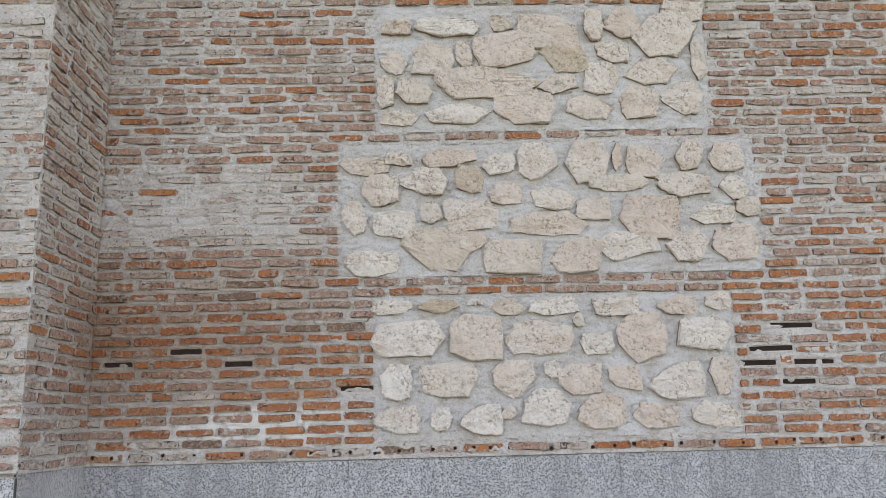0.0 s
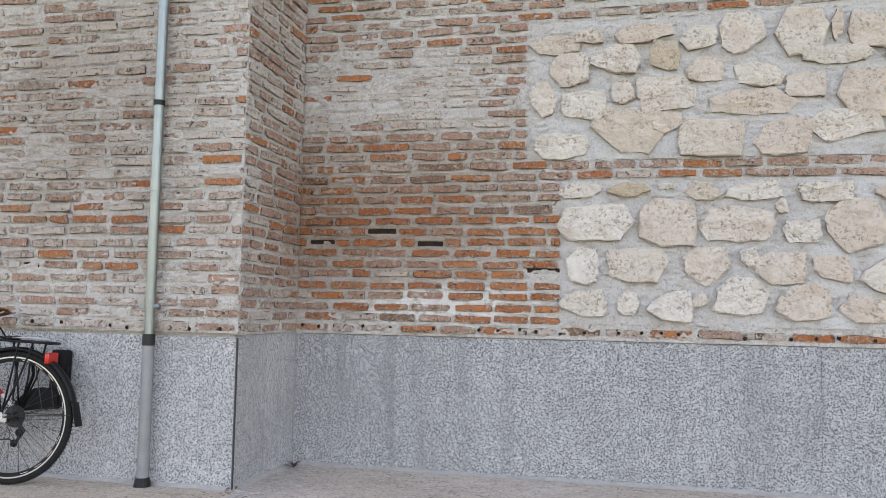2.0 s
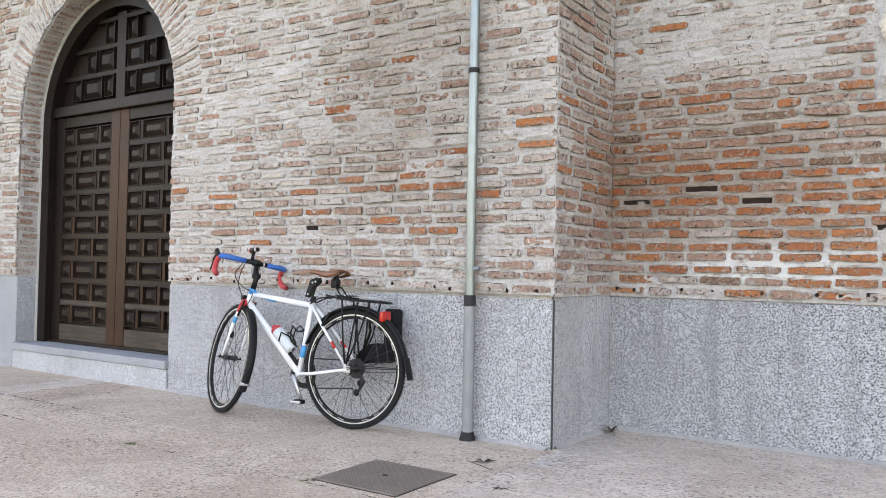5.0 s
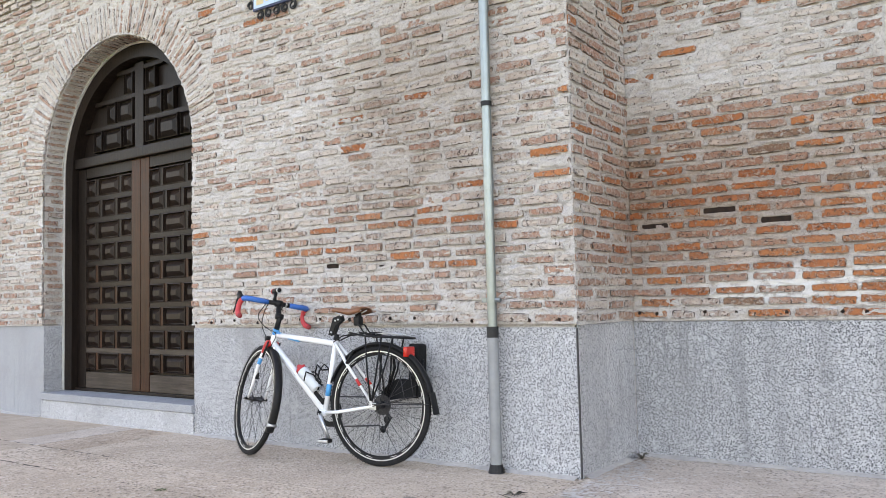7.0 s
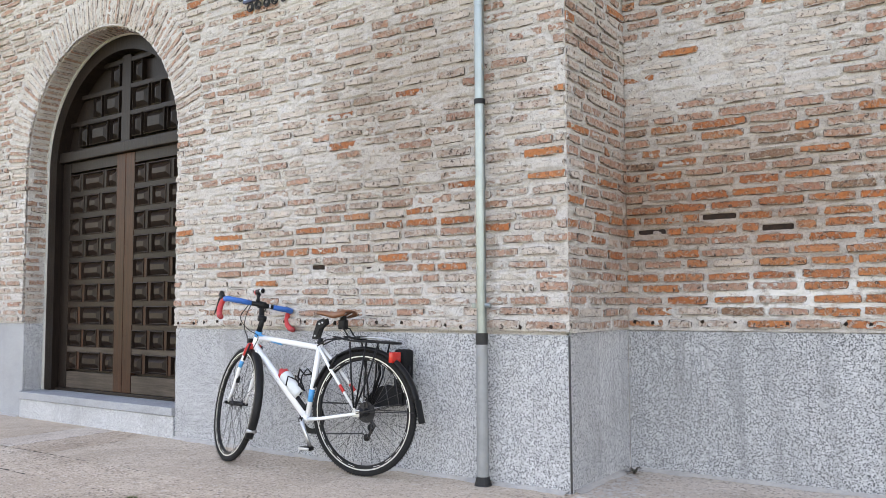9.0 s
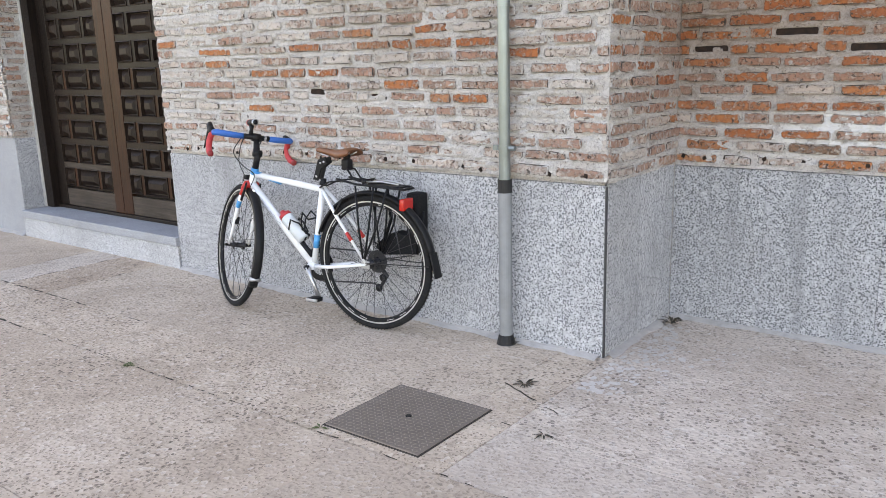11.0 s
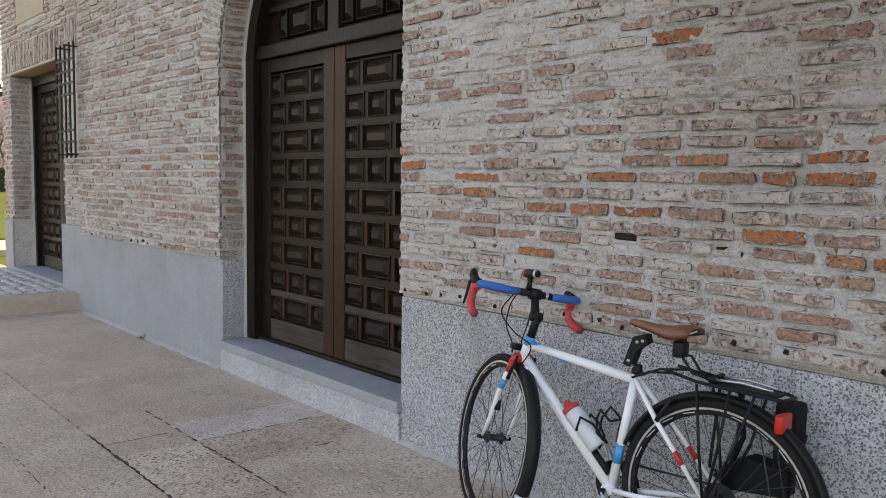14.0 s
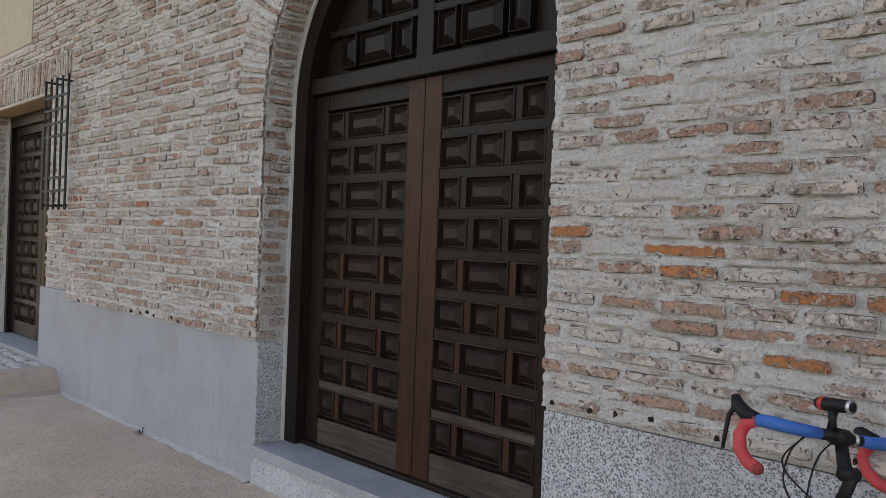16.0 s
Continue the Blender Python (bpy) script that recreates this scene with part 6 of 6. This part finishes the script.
for k in range(5):
    x = X0 + 0.05 + k * 0.08
    part("scroll", tube(bmesh.new(), scroll(x, Z0 - 0.047, 0.034, radians(90), 1 if k % 2 else -1), 0.0055, 6), IRON, plaque)
    part("scroll", tube(bmesh.new(), scroll(x, Z1 + 0.047, 0.034, radians(-90), 1 if k % 2 else -1), 0.0055, 6), IRON, plaque)
for k in range(8):
    z = Z0 + 0.04 + k * 0.08
    for x in (X0 - 0.045, X1 + 0.045):
        part("scroll", tube(bmesh.new(), scroll(x, z, 0.033, radians(0), 1 if k % 2 else -1), 0.0055, 6), IRON, plaque)

# ---------------------------------------------------------------- weeds in the joints
LEAF = plain("dull_green_weed", (0.075, 0.10, 0.03), 0.8, 0, 60, 0.4, 0)
DRYLEAF = plain("dark_dry_weed", (0.06, 0.05, 0.035), 0.9, 0, 60, 0.4, 0)


def weed(x, y, r, n, mat, flat, seed, label):
    g = random.Random(seed)
    bm = bmesh.new()
    for i in range(n):
        a = g.uniform(0, 2 * math.pi)
        ln = r * g.uniform(0.45, 1.0)
        w = ln * 0.06 + 0.0015
        d, s = V((math.cos(a), math.sin(a), 0)), V((-math.sin(a), math.cos(a), 0))
        h = ln * (0.12 if flat else g.uniform(0.2, 0.7))
        v = [bm.verts.new(q) for q in (V((0, 0, 0.003)) + d * 0.004, d * ln * 0.5 + s * w + V((0, 0, h)), d * ln + V((0, 0, h * (0.5 if flat else 0.9))), d * ln * 0.5 - s * w + V((0, 0, h)))]
        bm.faces.new(v)
    ob = part("weed", bm, mat)
    ob.location = (x, y, 0.0)
    tagged(ob, label, "weed", "weeds in the pavement")


weed(-0.14, -0.44, 0.075, 14, DRYLEAF, True, 1, "flat dark star-shaped weed in a pavement joint")
weed(0.16, -0.80, 0.055, 8, DRYLEAF, True, 2, "thin dark dry weed in a pavement joint")
weed(-1.75, -1.235, 0.045, 22, LEAF, True, 3, "small flat green weed in a pavement joint")
weed(0.07, 0.62, 0.085, 24, DRYLEAF, False, 4, "dry grey-brown weed in the inner wall corner")
weed(-0.43, -0.07, 0.05, 10, DRYLEAF, False, 5, "dry wisp of weed at the pipe foot")
weed(-6.55, -0.06, 0.07, 16, DRYLEAF, False, 6, "dry weed at the foot of the granite base")
weed(-0.55, -1.21, 0.05, 10, LEAF, True, 7, "flat weed beside the manhole cover")

# ---------------------------------------------------------------- trees and hedge beyond the lawn
BARK = plain("grey_bark", (0.12, 0.095, 0.075), 0.95, 0, 8, 0.4, 0.5, 0.02)
BLOSSOM = plain("pink_blossom", (0.66, 0.49, 0.52), 0.8, 0, 1.5, 0.35, 0, 0, (0.48, 0.30, 0.33))
EVERGREEN = plain("dark_evergreen_leaf", (0.035, 0.055, 0.022), 0.85, 0, 1.2, 0.5, 0, 0, (0.012, 0.02, 0.009))
HEDGE = plain("hedge_leaf", (0.045, 0.068, 0.025), 0.85, 0, 1.2, 0.5, 0, 0, (0.02, 0.03, 0.012))


def limbs(bm, g, start, way, length, radius, depth, tips, spread=0.55):
    end = start + way * length
    bend = V((g.uniform(-1, 1), g.uniform(-1, 1), g.uniform(-0.2, 0.6))) * length * 0.08
    tube(bm, [start, (start + end) / 2 + bend, end], [radius, radius * 0.8, radius * 0.6], 5 if depth < 3 else 7, caps=False)
    if depth == 0:
        tips.append(end)
        return
    for k in range(g.choice((2, 3, 3))):
        w = (way + V((g.uniform(-1, 1), g.uniform(-1, 1), g.uniform(-0.25, 0.6))) * spread).normalized()
        limbs(bm, g, end if k else (start + end * 2) / 3, w, length * g.uniform(0.62, 0.82), radius * 0.58, depth - 1, tips, spread)


def leaves(bm, g, centre, r, n, size):
    for _ in range(n):
        while True:
            p = V((g.uniform(-1, 1), g.uniform(-1, 1), g.uniform(-1, 1)))
            if p.length < 1:
                break
        p = centre + p * r
        a = V((g.gauss(0, 1), g.gauss(0, 1), g.gauss(0, 1))).normalized()
        b = a.orthogonal().normalized()
        s = size * g.uniform(0.5, 1.2)
        bm.faces.new([bm.verts.new(p + q * s) for q in (a, b * 0.6, -a, -b * 0.6)])


def tree(name, x, y, seed, label, category, height, depth, mat=None, clump=0.6, n=16, size=0.07, spread=0.6, group=""):
    g = random.Random(seed)
    t = new(name)
    t.location = (x, y, 0.03)
    tagged(t, label, category, group)
    bm, tips = bmesh.new(), []
    limbs(bm, g, V((0, 0, -0.1)), V((0.04, 0.02, 1)).normalized(), height * 0.30, height * 0.022, depth, tips, spread)
    part("trunk", bm, BARK, t)
    if mat:
        bm = bmesh.new()
        for p in tips:
            leaves(bm, g, p, clump, n, size)
        part("crown", bm, mat, t)
    return t


tree("blossom_tree", -46.0, 7.95, 31, "small ornamental tree full of pale pink blossom on the lawn", "tree", 5.5, 4, BLOSSOM, 1.0, 330, 0.075, 0.9)
for i, (x, y, h) in enumerate(((-92, 15.5, 15), (-95, 18, 13), (-90, 12.5, 14), (-98, 21, 15), (-93, 9, 13))):
    tree("bare_tree", x, y, 50 + i, "tall leafless winter tree behind the hedge", "tree", h, 5, None, spread=0.42, group="bare trees")
# the first two are added to darken the bright gap behind the blossom
for i, (x, y, h) in enumerate(((-80, 15.5, 8.0), (-79, 18.0, 7.5), (-79, 12.6, 10.5), (-78, 10.2, 11.0), (-80, 7.5, 10.0), (-77, 4.0, 8.0), (-79, 0.5, 8.0))):
    tree("evergreen_tree", x, y, 70 + i, "dense dark evergreen tree behind the lawn", "tree", h, 4, EVERGREEN, 1.4, 150, 0.19, 0.8, "evergreen trees")
hg = random.Random(9)
bm = bmesh.new()
core = bmesh.new()
for i in range(60):
    x, y, r = -72 + hg.uniform(-1.2, 1.2), -14 + i * 0.95, hg.uniform(0.8, 1.35)
    leaves(bm, hg, V((x, y, 1.7)), 2.1 * r * 0.8, 190, 0.15)
    leaves(bm, hg, V((x, y, 0.5)), 1.5 * r * 0.8, 70, 0.15)
hedge = part("hedge", bm, HEDGE)
tagged(hedge, "long dense dark green hedge along the lawn", "hedge", kind="stuff")
part("hedge_core", box(core, -72.6, -71.4, -15, 44, 0.0, 2.6, 0.3), EVERGREEN, hedge)

# ---------------------------------------------------------------- brickwork, laid last
HOLES = ((0.156, 1.332, 0.17), (0.533, 1.398, 0.19), (0.832, 1.323, 0.16), (1.50, 1.17, 0.2), (3.99, 1.47, 0.3), (3.88, 1.34, 0.26), (3.80, 1.26, 0.22), (4.12, 1.26, 0.24), (4.02, 1.15, 0.2), (-1.695, 1.165, 0.10), (-1.26, 1.14, 0.10))


def holes(z):
    return [(x - w / 2 - 0.012, x + w / 2 + 0.012) for x, h, w in HOLES if abs(z - h) < 0.033]


def off_door(z):
    if z < SPRING:
        return holes(z) + [(DL + 0.004, DR - 0.004)]
    r = DRAD + RIMR + 0.012
    if z - SPRING < r:
        half = math.sqrt(r * r - (z - SPRING) ** 2)
        return [(DC - half, DC + half)]
    return []


def front_kind(x, z, g):
    n = noise.noise((x * 1.6, z * 2.6, 3.0))
    if -2.75 < x < -0.6 and 1.1 < z < 1.5 and g.random() < 0.38 + n * 1.4:
        return pick(g, orange=5, red=3, pink=2)
    if x > -0.85 and 1.1 < z < 1.62:
        return pick(g, orange=1.7, red=3.2, pink=3, washed=1.4)
    if x < -5.2:
        return pick(g, orange=0.08, red=3.2, pink=4.8, washed=2.2, none=0.2)
    if -3.12 < x < -2.9:
        return pick(g, orange=0.5, red=2, pink=4, washed=4)
    if z > 2.3:
        return pick(g, orange=0.15, red=2.4, pink=4.2, washed=3.0, none=0.3)
    if z < 1.05:
        return pick(g, orange=0.4, red=2.5, pink=5, washed=2.2)
    return pick(g, orange=0.2, red=2.0, pink=4.0, washed=3.4, brown=0.05, none=0.3)


front_bricks = lay(wall_front, Matrix.Translation((0, -0.008, 0)), BEND, 0.004, PLINTH + 0.004, 5.0, off_door, front_kind,
    lambda x, z: -3.05 < x < -0.6 and 0.8 < z < 2.4, 11)
gaps = [(x, h, w * 0.85, 0.018, "hole") for x, h, w in HOLES]


def front_smear(x, z):
    clean = np.exp(-((x + 1.45) / 1.1) ** 2 - ((z - 1.28) / 0.22) ** 2)
    return np.clip(0.72 - 1.0 * clean - 0.30 * (x < -5.1) + 0.0 * z, 0, 1)


def bay_smear(x, z):
    patch = np.exp(-((x - 0.5) / 0.6) ** 2 - ((z - 2.28) / 0.22) ** 2)
    return np.clip(0.15 + 0.25 * (z > 1.95) + 0.8 * patch + 0.0 * x, 0, 1)


mortar_relief(wall_front, Matrix.Translation((0, -0.008, 0)), BEND, 0.0075, PLINTH + 0.004, 3.72, front_bricks + [q for q in gaps if q[0] < 0], 5, front_smear, (DL, DR, SPRING))


def return_kind(y, z, g):
    return pick(g, orange=3.2, red=5, pink=2, washed=0.6) if z < 1.9 else pick(g, orange=0.8, red=4, pink=4, washed=1.5)


return_bricks = lay(wall_return, pose(0.008, 0, 0, 0, 0, 90), -0.006, REC - 0.01, PLINTH + 0.002, 5.0, lambda z: [], return_kind, lambda u, z: z < 2.6, 12, long=(0.12, 0.27))
mortar_relief(wall_return, pose(0.008, 0, 0, 0, 0, 90), -0.0075, REC - 0.003, PLINTH - 0.004, 3.72, return_bricks, 6, lambda u, z: 0.3 + 0.0 * (u + z))

PANELS = [(1.60, 3.67, 0.875, 1.68), (1.40, 3.89, 1.80, 2.61), (1.62, 3.66, 2.68, 3.51)]


def off_panels(z):
    return holes(z) + [(x0 - 0.008, x1 + 0.008) for x0, x1, z0, z1 in PANELS if z0 - 0.018 < z < z1 + 0.018]


def bay_kind(x, z, g):
    if 0.95 < x < 1.6 and 0.85 < z < 1.50:
        return "orange"
    if x > 3.6 and 0.8 < z < 1.75:
        return pick(g, orange=6, red=3, pink=1)
    if z < 0.93:
        return pick(g, orange=4, red=4, brown=0.3, pink=2)
    if z < 1.2:
        return pick(g, orange=6, red=3, pink=1.5, washed=0.6, brown=0.4)
    if z < 1.55:
        return pick(g, orange=6.5, red=3.5, brown=0.6, pink=0.5)
    if z < 1.95:
        return pick(g, orange=3.6, red=6, pink=1.2, brown=0.5 if x < 0.9 else 0.1)
    if 2.0 < z < 2.45 and x < 1.2:
        return pick(g, orange=0.2, red=0.6, pink=2, washed=4, none=2)
    return pick(g, orange=2.0, red=6.5, pink=2.0, washed=0.4)


bay_bricks = lay(wall_bay, Matrix.Translation((0, REC - 0.004, 0)), 0.012, 7.5, PLINTH + 0.002, 4.9, off_panels, bay_kind,
    lambda x, z: 0 < x < 1.62 and z < 2.35, 13)
mortar_relief(wall_bay, Matrix.Translation((0, REC - 0.004, 0)), 0.009, 5.6, PLINTH - 0.008, 3.9, bay_bricks + [q for q in gaps if q[0] > 0], 7, bay_smear, None, PANELS)
for k, (x0, x1, z0, z1) in enumerate(PANELS):
    mortar_relief(wall_bay, Matrix.Translation((0, REC - 0.006, 0)), x0, x1, z0, z1, [], 20 + k, lambda u, z: 0.3 + 0.0 * (u + z), lip=False, material=PANEL_MORTAR, lift=0.003)


def off_far(z):
    out = []
    if z < D2TOP + 0.34:
        out.append((D2L - (0.2 if z > D2TOP else 0.0), D2R))
    if 1.62 < z < 2.96:
        out.append((-8.78, -8.36 if z < 2.62 else BEND))
    if 3.15 < z:
        out.append((-10.75, -9.6))
    return out


lay(wall_far, Matrix.Translation((0, FAR, 0)), END, BEND, 0.80, 4.6, off_far, lambda x, z, g: pick(g, red=2, pink=5, washed=2), lambda x, z: x > -9.0 and z < 2.0, 14)
# reveals of the two doors
lay(wall_front, pose(DL, 0, 0, 0, 0, 90), 0.0, 0.17, PLINTH + 0.01, SPRING, lambda z: [], lambda x, z, g: pick(g, red=5, pink=4, washed=1), lambda u, z: True, 15, long=(0.15, 0.17), limit=40)
lay(wall_far, pose(D2L, FAR, 0, 0, 0, 90), 0.0, 0.26, 0.80, D2TOP, lambda z: [], lambda x, z, g: pick(g, red=2, pink=5, washed=2), lambda u, z: False, 16)

# dark bricks paint in the shade of fallen-out bricks and of the row of small drilled holes above the granite
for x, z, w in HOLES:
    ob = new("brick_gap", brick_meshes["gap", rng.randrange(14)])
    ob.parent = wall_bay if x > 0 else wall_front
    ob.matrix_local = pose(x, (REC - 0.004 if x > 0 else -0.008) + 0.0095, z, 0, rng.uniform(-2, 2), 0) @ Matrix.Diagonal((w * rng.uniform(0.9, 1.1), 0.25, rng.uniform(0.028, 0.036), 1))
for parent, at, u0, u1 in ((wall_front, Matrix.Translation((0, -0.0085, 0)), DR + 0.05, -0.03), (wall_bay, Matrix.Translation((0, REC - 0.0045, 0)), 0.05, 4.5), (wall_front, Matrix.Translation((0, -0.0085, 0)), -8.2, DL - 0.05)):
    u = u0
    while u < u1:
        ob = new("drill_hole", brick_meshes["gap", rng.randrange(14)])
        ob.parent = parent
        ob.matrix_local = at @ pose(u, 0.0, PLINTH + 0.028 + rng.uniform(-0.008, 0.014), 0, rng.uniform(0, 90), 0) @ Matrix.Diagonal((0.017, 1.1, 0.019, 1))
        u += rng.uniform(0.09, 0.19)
